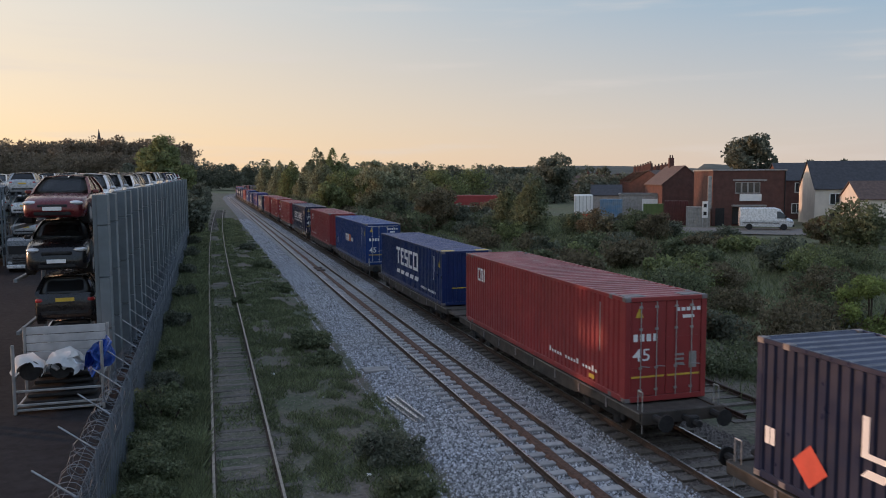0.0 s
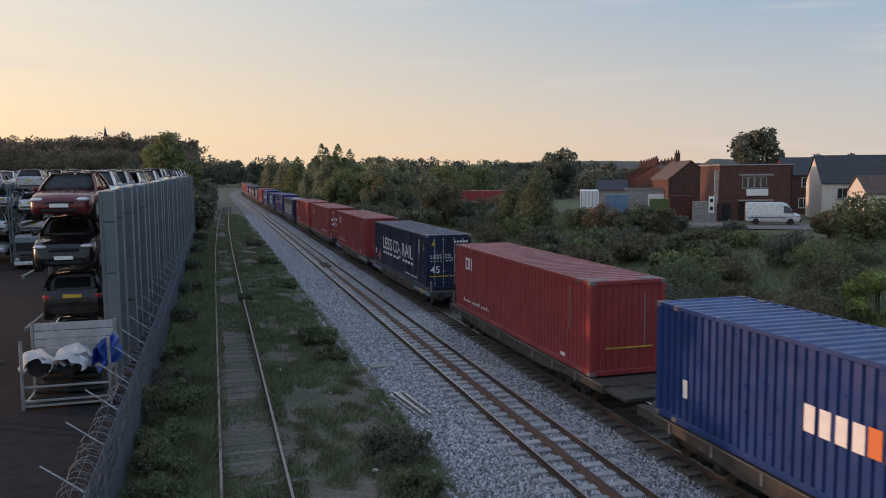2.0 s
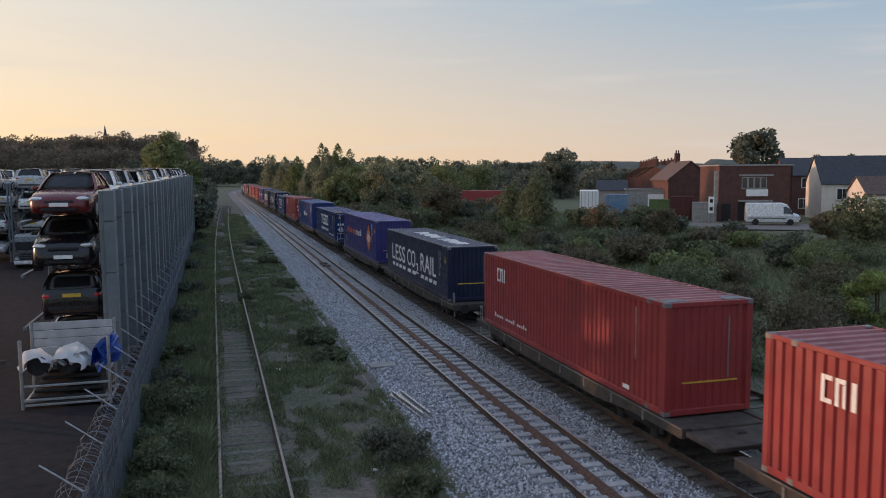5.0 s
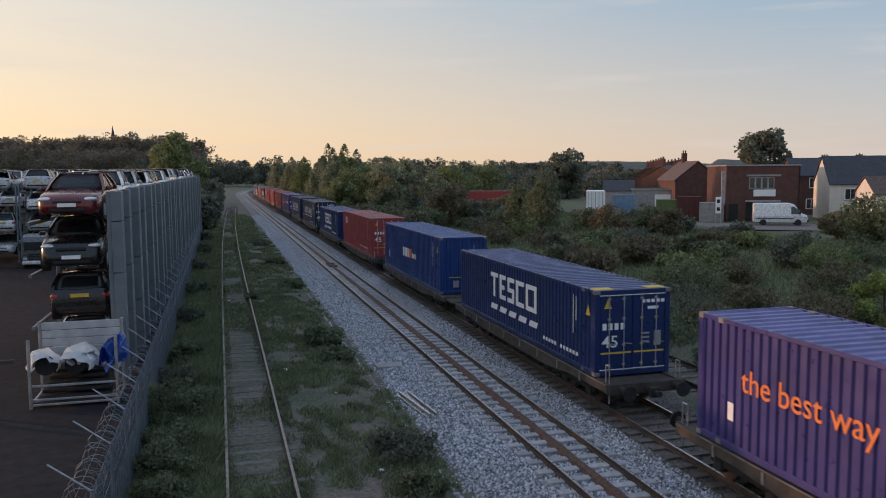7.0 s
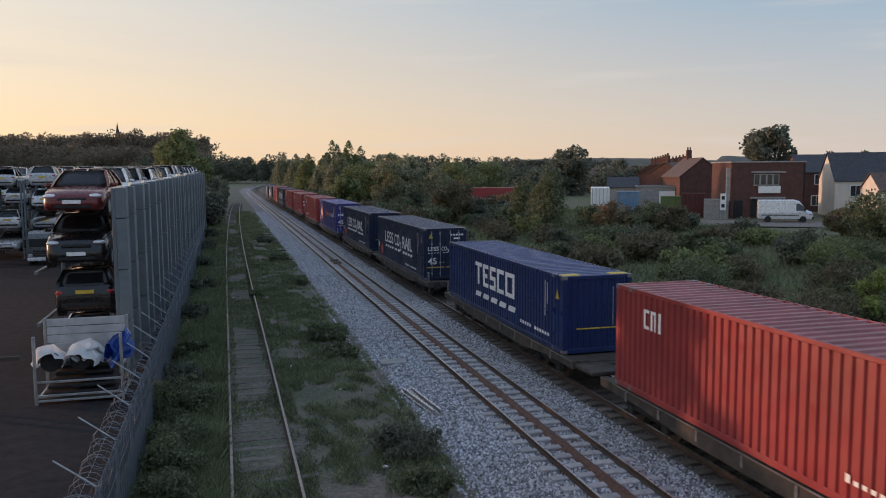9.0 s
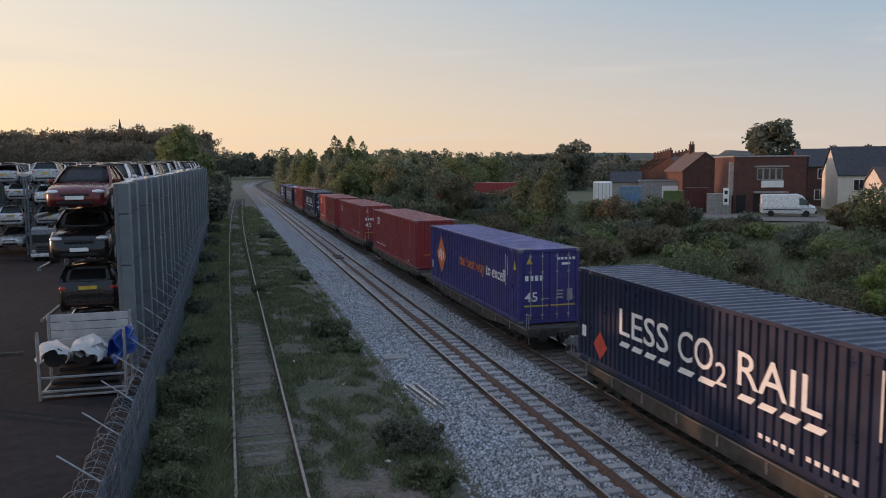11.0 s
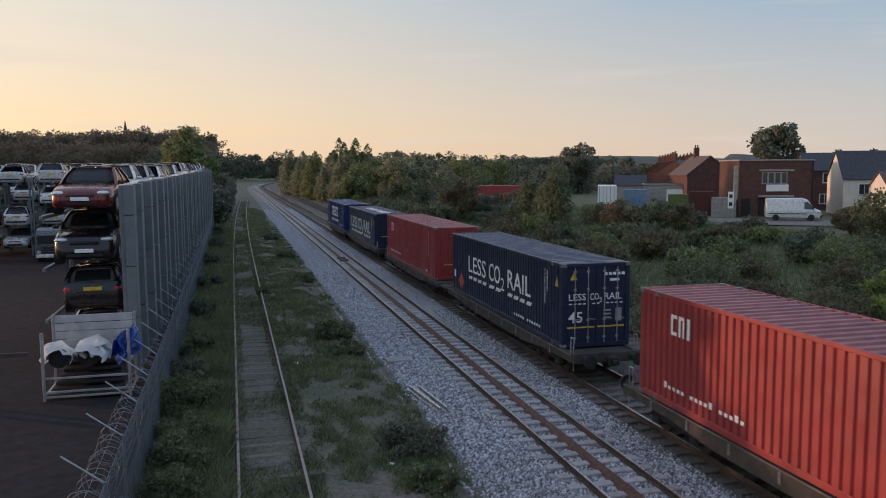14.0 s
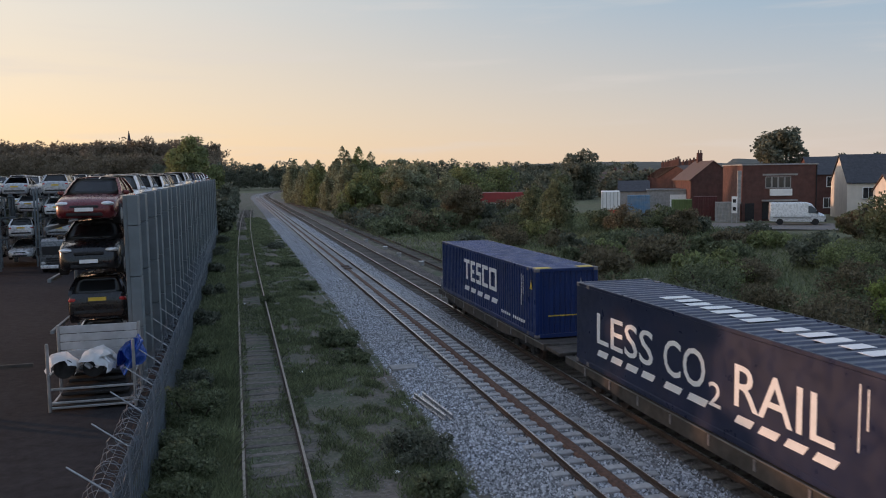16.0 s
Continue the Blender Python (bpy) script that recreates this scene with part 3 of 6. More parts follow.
def dress(c, style, doors, H):
    if style == "red":
        for k, (a, b) in enumerate(((11.88, 12.15), (11.55, 11.8), (11.3, 11.42))):
            mark("initials_mark", [(a, H - 0.98, b, H - 0.46)] if k == 2 else [(b - 0.09, H - 0.98, b, H - 0.46), (a, H - 0.55, b - 0.1, H - 0.46), (a, H - 0.98, b - 0.1, H - 0.89) if k == 0 else (a, H - 0.98, a + 0.07, H - 0.56)],
                 "side", "white", c, "white painted initials drawn as plain bars")
        u = 4.8 if doors else 12.3
        stuff(mark("company_line", [(u - k * 0.2, 0.46, u + 0.12 - k * 0.2, 0.55 if k % 5 else 0.62) for k in range(17) if k not in (5, 11)], "side", "white", c, "white line of small lettering as bars"))
        mark("data_plate", [(1.75, 0.24, 2.1, 0.36)], "side", "yellow" if doors else "white", c)
    if style == "tesco":
        v0, v1, t = H - 1.46, H - 0.5, 0.17
        for a, b, shape in ((8.6, 9.5, "T"), (7.72, 8.42, "E"), (6.78, 7.52, "S"), (5.78, 6.6, "C"), (4.56, 5.6, "O")):
            m, h = (a + b) / 2, (v0 + v1) / 2
            rr = {"T": [(a, v1 - t, b, v1), (m - t * 0.7, v0, m + t * 0.7, v1 - t)],
                  "E": [(b - t * 1.4, v0, b, v1), (a, v1 - t, b - t * 1.4, v1), (a, v0, b - t * 1.4, v0 + t), (a + 0.12, h - t / 2, b - t * 1.4, h + t / 2)],
                  "S": [(a, v1 - t, b, v1), (a, v0, b, v0 + t), (a, h - t / 2, b, h + t / 2), (b - t * 1.3, h + t / 2, b, v1 - t), (a, v0 + t, a + t * 1.3, h - t / 2)],
                  "C": [(b - t * 1.4, v0, b, v1), (a, v1 - t, b - t * 1.4, v1), (a, v0, b - t * 1.4, v0 + t)],
                  "O": [(b - t * 1.4, v0, b, v1), (a + t * 1.4, v1 - t, b - t * 1.4, v1), (a + t * 1.4, v0, b - t * 1.4, v0 + t), (a, v0, a + t * 1.4, v1)]}[shape]
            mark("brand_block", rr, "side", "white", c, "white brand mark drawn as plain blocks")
        dashes(c, 9.5, 4.56, H - 1.98, 0.22, 5)
        stuff(mark("company_line", [(3.8 - k * 0.24, 0.38, 3.95 - k * 0.24, 0.5) for k in range(12) if k != 5], "side", "white", c))
    if style == "unit":
        for k in range(4):
            mark("brand_bar", [(8.17 - k * 0.4, H - 1.68, 8.45 - k * 0.4, H - 1.15)], "side", "white", c, "white brand mark drawn as plain bars")
        for k in range(2):
            mark("brand_bar", [(6.6 - k * 0.4, H - 1.66, 6.9 - k * 0.4, H - 1.13)], "side", "orange", c, "orange numerals drawn as plain bars")
        for k in range(3):
            mark("brand_bar", [(5.83 - k * 0.3, H - 1.62, 6.04 - k * 0.3, H - 1.35)], "side", "white", c)
        mark("panel_plate", [(12.32, H - 2.14, 12.5, H - 1.7)], "side", "white", c)
    if style == "less":
        if H < 2.7:
            spans, v0, v1, vd = ((12.2, 8.8), (8.25, 6.35), (6.2, 5.7), (5.2, 2.1)), H - 1.7, H - 0.75, H - 2.08
        else:
            spans, v0, v1, vd = ((10.95, 8.35), (7.9, 6.42), (6.32, 5.9), (5.5, 2.92)), 1.28, 2.03, 0.96
        for word, (a, b) in zip(("LESS", "CO", "2", "RAIL"), spans):
            low = (v1 - v0) * (0.27 if word == "2" else 0)
            letters("slogan", word, (a, b, v0 - low, v0 + 0.32 if word == "2" else v1), "side", "white", c, "white lettering LESS CO2 RAIL" if word == "LESS" else "")
        for k, n in ((0, 4), (1, 2), (3, 4)):
            dashes(c, spans[k][0], spans[k][1], vd, 0.2 if H < 2.7 else 0.15, n)
        if H < 2.7:
            return dress_ends(c, style, doors, H)
        stuff(mark("company_line", [(4.6 - k * 0.24, 0.34, 4.74 - k * 0.24, 0.44) for k in range(12) if k != 5], "side", "white", c))
        mark("panel_plate", [(13.12, H - 2.1, 13.25, H - 1.75), (13.27, H - 2.1, 13.4, H - 1.75)], "side", "white", c)
        bm = bmesh.new()
        du, dv = 12.15, 0.68
        quad(bm, [(du, dv - 0.42), (du + 0.45, dv), (du, dv + 0.42), (du - 0.45, dv)], "side")
        part("diamond_mark", bm, "redmark", c, "orange-red diamond mark")
    if style.startswith("excell"):
        if style == "excell_near":
            (a, b), (a2, b2), du, dv = (12.1, 8.35), (8.1, 5.7), 2.7, 1.52
        else:
            (a, b), (a2, b2), du, dv = (8.1, 4.25), (4.05, 1.62), 11.4, 1.5
        letters("slogan", "the best way", (a, b, H - 1.62, H - 0.95), "side", "orange", c, "orange lettering the best way")
        letters("slogan", "to excell", (a2, b2, H - 1.45, H - 0.95), "side", "white", c, "white lettering to excell")
        bm = bmesh.new()
        quad(bm, [(du, dv - 0.95), (du + 0.88, dv), (du, dv + 0.95), (du - 0.88, dv)], "side")
        part("diamond_mark", bm, "orange", c, "large orange diamond mark")
        for q, w, h in ((0.42, 0.14, 0.2), (0.05, 0.2, 0.3), (-0.4, 0.14, 0.2)):
            mark("diamond_bar", [(du + q - w, dv - h, du + q + w * 0.3, dv + h, 0.12)], "side", "white", c).matrix_basis = pose(-0.006, 0, 0)
        mark("panel_plate", [(12.35 if du < 5 else 13.1, H - 2.2, 12.55 if du < 5 else 13.3, H - 1.8)], "side", "white", c)
    dress_ends(c, style, doors, H)


def dress_ends(c, style, doors, H):
    """The marks by the near end of a box and on its end wall or doors."""
    if style != "red":
        mark("grab_strip", [(1.5, H - 1.55, 1.54, H - 0.3)], "side", "white", c)
        mark("grab_strip", [(1.3, H - 1.1, 1.34, H - 0.35)], "side", "white", c)
        bm = bmesh.new()
        quad(bm, [(0.32, H - 0.8), (0.62, H - 0.8), (0.47, H - 0.45)], "side")
        part("warning_triangle", bm, "yellow", c, "yellow warning triangle")
    else:
        mark("grab_strip", [(1.42, H - 1.7, 1.47, H - 0.3)], "side", "steel", c)
    if doors:
        letters("size_number", "45", (-1.02, -0.5, 0.85, 1.22) if style != "red" else (-1.02, -0.5, 1.12, 1.46), "end", "white", c, "white numerals 45")
        if style == "less":
            for word, u0, u1 in (("LESS", -1.0, -0.38), ("CO", -0.22, 0.1), ("RAIL", 0.3, 0.95)):
                letters("door_slogan", word, (u0, u1, H - 1.25, H - 1.02), "end", "white", c, "white door lettering LESS CO RAIL" if word == "LESS" else "")
            letters("door_slogan", "2", (0.13, 0.21, H - 1.33, H - 1.17), "end", "white", c)
            stuff(mark("door_dash", [(-1.0 + k * 0.17, H - 1.39, -0.9 + k * 0.17, H - 1.35, 0.02) for k in range(12) if k not in (4, 7)], "end", "white", c))
        else:
            stuff(mark("door_lettering", [(-1.0 + k * 0.2, H - 1.2, -0.87 + k * 0.2, H - 1.0) for k in range(4)], "end", "white", c, "white door lettering as bars"))
        stuff(mark("number_bars", [(0.3 + k * 0.16, H - 0.42, 0.41 + k * 0.16, H - 0.32) for k in range(5)] + [(0.5, H - 0.62, 0.85, H - 0.53)], "end", "white", c))
        stuff(mark("data_table", [(0.28, 0.95 + k * 0.13, 0.56, 1.01 + k * 0.13) for k in range(3)] + [(0.72, 0.85, 0.95, 1.3)], "end", "steel", c))
        for a in (-1.05, 0.05):
            mark("lock_strip", [(a, 0.66, a + 1.0, 0.71)], "end", "yellow", c, "worn yellow strip across the doors")
        for x in (-0.78, -0.3, 0.3, 0.78):
            part("lock_rod", lock_rod(H), None, c, "steel locking rod").matrix_basis = pose(x, 0, 0)
        bm = bmesh.new()
        quad(bm, [(-0.95, H - 0.55), (-0.7, H - 0.55), (-0.825, H - 0.28)], "end")
        part("warning_triangle", bm, "yellow", c, "yellow warning triangle")
        if style in ("tesco", "unit"):
            for x in (-1.13, 1.11):
                mark("door_seal", [(x, 0.18, x + 0.02, H - 0.16)], "end", "white", c)
            for z in (0.17, H - 0.17):
                mark("door_seal", [(-1.11, z, 1.11, z + 0.025)], "end", "white", c)
    else:
        mark("end_strip", [(-0.75, 0.8, 0.85, 0.84)], "end", "yellow", c, "yellow strip on the end wall")
        mark("end_stay", [(0.55, 0.9, 0.58, H - 0.4)], "end", "steel", c)
        if style in ("unit", "excell_near"):
            for x in (-0.55, 0.35):
                mark("end_plate", [(x, 0.3, x + 0.3, 0.65)], "end", "steel", c, "pale plate on the end wall")


def stuff(ob):
    ob["kind"] = "stuff"
    return ob


def dashes(c, u_far, u_near, v, h, n, fill=0.7):
    """A row of leaning white dashes along the left wall, from the far end towards the near one."""
    step = (u_far - u_near) / (n - 1 + fill)
    for k in range(n):
        mark("dash", [(u_far - (k + fill) * step, v, u_far - k * step, v + h, -0.15)], "side", "white", c, "slanted white dash")


ROD = {}


def lock_rod(H):
    if H not in ROD:
        bm = bmesh.new()
        bar(bm, (0, -0.005, 0.14), (0, -0.005, H - 0.12), 0.017, 6)
        for z in (0.3, 0.9, H - 0.9, H - 0.3):
            box(bm, -0.05, -0.004, z, 0.05, 0.03, z + 0.06)
        bar(bm, (0, -0.02, 0.98), (0.26, -0.03, 0.95), 0.014, 5)
        ROD[H] = mesh_of("lock_rod", bm, "steel")
    return ROD[H]


COLOUR = {"red": "red", "tesco": "blue", "unit": "royal", "less": "navy", "excell_near": "purple", "excell_far": "purple"}
SHADE = {"red": "rust-red", "tesco": "dark blue", "unit": "royal blue", "less": "near-black navy", "excell_near": "purple-blue", "excell_far": "purple-blue"}
# style, doors at the near end, low box
LOAD = (("less", 0, 0), ("red", 1, 0), ("tesco", 0, 1), ("unit", 1, 0), ("red", 0, 0), ("less", 1, 0), ("red", 0, 0), ("red", 1, 0), ("red", 0, 0),
        ("less", 0, 1), ("excell_near", 0, 0), ("tesco", 1, 1), ("unit", 0, 0), ("red", 1, 0), ("tesco", 0, 1), ("less", 1, 0), ("less", 0, 0),
        ("excell_far", 1, 0), ("red", 0, 0), ("red", 1, 0), ("red", 0, 0), ("less", 1, 0), ("red", 0, 0), ("less", 0, 1), ("tesco", 0, 1))


def make_container(style, doors, low):
    H = 2.59 if low else 2.86
    c = thing("shipping_container", "%s corrugated steel container, %s, on a flat wagon" % (SHADE[style], "door end forward" if doors else "plain end forward"),
              "container", "containers on the train")
    d = container_meshes(COLOUR[style], H, style == "less" and bool(low))
    for k in ("side-1", "side1", "roof", "frame", "back"):
        part({"side-1": "side_wall", "side1": "side_wall", "back": "end_wall"}.get(k, k), d[k], None, c)
    if doors:
        for s in (-1, 1):
            leaf = part("door", d["door%d" % s], None, c)
            for f in (0, 0.36, 0.72):
                part("door_panel", d["panel%d" % s], None, leaf, at=pose(0, 0, 0.3 + (H - 0.6) * f))
    else:
        part("end_wall", d["end"], None, c)
    for sx in (-1, 1):
        for y in (0.0, L45 - 0.18, 0.75, L45 - 0.93):
            for z in (0.0, H - 0.118):
                if sx < 0 or z:
                    part("corner_casting", casting(), None, c, "steel corner casting").matrix_basis = pose(sx * (W45 / 2 - 0.08), y, z)
    dress(c, style, doors, H)
    for sx in (-1, 1):
        part("roof_plate", roof_plate("yellow" if style == "tesco" else "steel_dull"), None, c, "%s corner plate on the roof" % ("worn yellow" if style == "tesco" else "pale worn")).matrix_basis = pose(sx * 0.86, 0.14, H)
    if style == "less" and low:
        stuff(mark("roof_lettering", [(9.6 - k * 0.62, -0.42 + 0.1 * (k % 2), 9.98 - k * 0.62, 0.42 - 0.08 * (k % 3)) for k in range(14) if k != 7], "roof", "white", c, "white roof lettering drawn as plain bars", lift=H - 0.005))
    return c


PLATE = {}


def roof_plate(mat):
    if mat not in PLATE:
        PLATE[mat] = mesh_of("roof_plate", box(bmesh.new(), -0.3, 0, -0.02, 0.3, 0.4, 0.012, 0.006), mat)
    return PLATE[mat]


CAST = {}


def casting():
    if not CAST:
        CAST[0] = mesh_of("corner_casting", box(bmesh.new(), -0.088, -0.006, -0.004, 0.088, 0.186, 0.124, 0.012), "steel_dull")
    return CAST[0]


M["flange"] = material("rubbed_grey_steel_edge", (0.2, 0.185, 0.17), 0.6, 0.1, scale=1.2, spread=0.5, second=(0.06, 0.05, 0.045), second_scale=0.9, second_amount=0.5)
M["steel_dull"] = material("worn_casting_paint", (0.22, 0.2, 0.2), 0.6, 0.2, scale=6, spread=0.3)

WAGON = {}


def wagon_parts(blue):
    if blue in WAGON:
        return WAGON[blue]
    paint_ = "wagon"
    d = []
    L0, L1 = -0.85, L45 + 0.85
    for s in (-1, 1):
        bm = bmesh.new()
        x0, x1 = sorted((s * 1.28, s * 1.05))
        loft(bm, [[(x0, y, z1), (x1, y, z1), (x1, y, 0.93), (x0, y, 0.93)] for y, z1 in ((L0, 0.68), (1.6, 0.66), (3.6, 0.5), (L1 - 4.4, 0.5), (L1 - 2.4, 0.66), (L1, 0.68))])
        d.append(("side_sill", mesh_of("side_sill", bm, paint_), ""))
        if s < 0:
            d.append(("sill_flange", mesh_of("sill_flange", boxm(-1.31, L0 + 0.02, 0.9, -1.281, L1 - 0.02, 0.935, 0.005), "flange"), "pale worn steel flange"))
            br = mesh_of("lashing_bracket", box(bmesh.new(), -1.31, 0, 0.62, -1.281, 0.09, 0.88, 0.008), "steel_dull")
            for k in range(8):
                d.append(("lashing_bracket", br, "", 0.9 + k * 1.72))
    bm = bmesh.new()
    box(bm, -1.04, L0, 0.72, 1.04, L1, 0.9, 0.02)
    d.append(("deck", mesh_of("deck", bm, "wagon"), ""))
    for y in (1.6, L1 - 2.4):
        bm = bmesh.new()
        for s in (-1, 1):
            box(bm, s * 1.0 - 0.07, y - 1.25, 0.36, s * 1.0 + 0.07, y + 1.25, 0.56, 0.03)
            for q in (-0.9, 0.9):
                box(bm, s * 1.0 - 0.12, y + q - 0.17, 0.24, s * 1.0 + 0.12, y + q + 0.17, 0.5, 0.04)
        box(bm, -0.95, y - 0.2, 0.4, 0.95, y + 0.2, 0.6, 0.03)
        d.append(("bogie", mesh_of("bogie", bm, "dark"), "black bogie frame"))
        for q in (-0.9, 0.9):
            bm = bmesh.new()
            for s in (-1, 1):
                bar(bm, (s * 0.69, y + q, 0.365), (s * 0.82, y + q, 0.365), 0.365, 18)
            bar(bm, (-0.69, y + q, 0.365), (0.69, y + q, 0.365), 0.08, 8)
            d.append(("wheelset", mesh_of("wheelset", bm, "rust"), "worn steel wheelset"))
    for y, s in ((L0, -1), (L1, 1)):
        bm = bmesh.new()
        bar(bm, (0, y, 0.75), (0, y + s * 0.75, 0.75), 0.09, 8)
        box(bm, -0.15, y + s * 0.45 - 0.1, 0.6, 0.15, y + s * 0.45 + 0.1, 0.9, 0.03)
        d.append(("coupling", mesh_of("coupling", bm, "dark"), ""))
    for y in (L0 + 0.1,):
        for s in (-1, 1):
            bm = bmesh.new()
            x = s * 1.15
            pipe(bm, [(x, y, 0.35), (x, y, 1.45), (x, y + 0.22, 1.45), (x, y + 0.22, 0.7)], 0.02, 6)
            d.append(("handrail", mesh_of("handrail", bm, "steel"), "bare steel handrail"))
    WAGON[blue] = d
    return d


def make_wagon(k):
    blue = k in (5, 6)
    outer_near = k % 2 == 1
    w = thing("flat_wagon", "low container flat wagon, %s, on two bogies" % ("pale blue painted steel" if blue else "grimy dark steel"), "wagon", "wagons of the train")
    for nm, me, lab, *shift in wagon_parts(blue):
        ob = part(nm, me, None, w, lab)
        if shift:
            ob.matrix_basis = pose(0, shift[0], 0)
        if not outer_near and nm == "handrail":
            ob.matrix_basis = Matrix.Translation((0, L45, 0)) @ Matrix.Diagonal((1, -1, 1, 1))
    # buffers at the outer end
    ye, s = (-0.85, -1) if outer_near else (L45 + 0.85, 1)
    for x in (-0.86, 0.86):
        bm = bmesh.new()
        bar(bm, (x, ye, 0.8), (x, ye + s * 0.55, 0.8), 0.1, 10)
        bar(bm, (x, ye + s * 0.55, 0.8), (x, ye + s * 0.6, 0.8), 0.22, 14)
        part("buffer", bm, "dark", w)
    bm = bmesh.new()
    box(bm, -1.25, ye - 0.05, 0.62, 1.25, ye + 0.05, 0.95, 0.02)
    part("end_beam", bm, "wagon", w)
    if blue:
        for y0, y1, mt in ((-0.8, 0.5, "wagonblue"), (0.55, 1.3, "yellow"), (1.35, 2.6, "wagonblue"), (L45 - 2.2, L45 + 0.8, "wagonblue")):
            part("painted_panel", boxm(-1.292, y0, 0.71, -1.281, y1, 0.91), mt, w, "faded %s painted panel" % ("yellow" if mt == "yellow" else "pale blue"))
    if not outer_near:
        bm = bmesh.new()
        box(bm, -1.2, -2.1, 0.74, 1.2, -0.86, 0.86, 0.02)
        part("inner_platform", bm, "wagon", w)
    return w


TRAIN = []
for k, (style, doors, low) in enumerate(LOAD):
    TRAIN.append((k, make_wagon(k), make_container(style, doors, low)))


def motions():
    """The train runs towards the bridge at a steady speed; each wagon and its box follow the line."""
    for k, w, c in TRAIN:
        rows_w, rows_c = [], []
        for i in range(17):
            t = float(i)
            s = front_y(k) - travelled(t)
            p, a = along(X_FAR, s)
            q, b = along(X_FAR, s + L45)
            yaw = -math.degrees(math.atan2(q.x - p.x, q.y - p.y))
            rows_w.append((t, pose(p.x, p.y, 0, 0, 0, yaw)))
            rows_c.append((t, pose(p.x, p.y, DECK, 0, 0, yaw)))
        walk(w, rows_w)
        walk(c, rows_c)

# ---------------------------------------------------------------- yard, fence and racks of cars
yard = new("yard_surface", grid_mesh("yard_surface", spaced((-60, -2.55, 30)), spaced((-10, 120, 60)), lambda x, y: YARD_Z + 0.01 * noise.noise((x, y, 0)), "asphalt"))
tagged(yard, "dark worn asphalt of the vehicle yard", "yard", kind="structure")
kerb = tagged(part("yard_kerb", boxm(-2.75, -8, 0.1, -2.5, 120, YARD_Z + 0.06, 0.03), "asphalt"), "grey concrete kerb under the yard fence", "kerb", kind="structure")

FX, F_TOP = -2.2, 1.85   # fence line and the height of its mesh
fence = thing("yard_fence", "galvanised chain-link fence with cranked arms and barbed wire", "fence")
post_bm = bmesh.new()
box(post_bm, -0.03, -0.03, -0.3, 0.03, 0.03, F_TOP, 0.006)
post_me = mesh_of("fence_post", post_bm, "fence")
arm_bm = bmesh.new()
bar(arm_bm, (0, 0, F_TOP - 0.02), (-0.66, 0, F_TOP + 0.5), 0.017, 5)
arm_me = mesh_of("cranked_arm", arm_bm, "steel")
N_POST = 38
for k in range(N_POST):
    y = 9.1 + k * 2.43
    part("fence_post", post_me, None, fence, at=pose(FX, y, 0))
    part("cranked_arm", arm_me, None, fence, at=pose(FX, y, 0))


def flat_strips(pts_a, pts_b, w):
    """Thin wires as four-cornered strips turned to the track, from rows of start and end points."""
    a, b = np.asarray(pts_a, float), np.asarray(pts_b, float)
    dirs = b - a
    n = np.cross(dirs, np.array((1.0, -0.25, 0.15)))
    n /= np.linalg.norm(n, axis=1, keepdims=True) + 1e-9
    n *= w / 2
    return np.stack([a - n, a + n, b + n, b - n], 1).reshape(-1, 3)


def mesh_wires(y0, y1, z0, z1, cell, x, w):
    A, B = [], []
    H = z1 - z0
    k = y0 - H
    while k < y1:
        for s in (0, 1):
            ya, yb = (k, k + H) if s == 0 else (k + H, k)
            za, zb = z0, z1
            # clip to the stretch
            t0, t1 = 0.0, 1.0
            dy = yb - ya
            lo, hi = sorted(((y0 - ya) / dy, (y1 - ya) / dy))
            t0, t1 = max(t0, lo), min(t1, hi)
            if t1 > t0:
                A.append((x, ya + dy * t0, za + (zb - za) * t0))
                B.append((x, ya + dy * t1, za + (zb - za) * t1))
        k += cell
    return A, B


A, B = mesh_wires(8.7, 45, 0.05, F_TOP, 0.085, FX, 0.008)
A2, B2 = mesh_wires(45, 95, 0.05, F_TOP, 0.15, FX, 0.014)
wm = raw_mesh("chain_link", np.concatenate([flat_strips(A, B, 0.009), flat_strips(A2, B2, 0.016)]), 4, ["fence"])
stuff(part("chain_link", wm, None, fence, "woven galvanised wire mesh"))
# straining wires and barbed wires
bm = bmesh.new()
for k in range(N_POST - 1):
    y = 9.1 + k * 2.43
    for z in (0.35, 1.2, F_TOP - 0.03):
        bar(bm, (FX, y, z), (FX, y + 2.43, z - 0.01), 0.003, 3)
    for q in (0.16,):
        bar(bm, (FX - q, y, F_TOP + q * 0.76), (FX - q, y + 2.43, F_TOP + q * 0.76), 0.0025, 3)
stuff(part("barbed_wire", bm, "steel", fence, "strained barbed wires along the arms"))
# a coil of razor wire hanging under the arms
bm = bmesh.new()
prev = None
for k in range(1900):
    a = k * 0.55
    y = 9.5 + k * 0.026
    r = 0.27 + 0.05 * math.sin(k * 0.37)
    p = (FX - 0.18 + r * math.cos(a) + 0.08 * noise.noise((k * 0.3, 0, 0)), y + 0.1 * math.sin(a * 0.5), F_TOP - 0.15 + r * math.sin(a) + 0.12 * noise.noise((k * 0.2, 5, 0)))
    if prev:
        bar(bm, prev, p, 0.008, 3)
    prev = p
part("razor_coil", bm, "fence", fence, "tangled coil of razor wire")
# steel slats at the foot of the fence
slat_me = mesh_of("fence_slat", box(bmesh.new(), -0.008, 0, 0.0, 0.008, 0.09, 1.0), "fence")
for k in range(280):
    y = 9 + k * 0.33
    part("fence_slat", slat_me, None, fence, at=pose(FX + 0.03, y, random.uniform(-0.1, 0.05), random.uniform(-1.5, 1.5)))


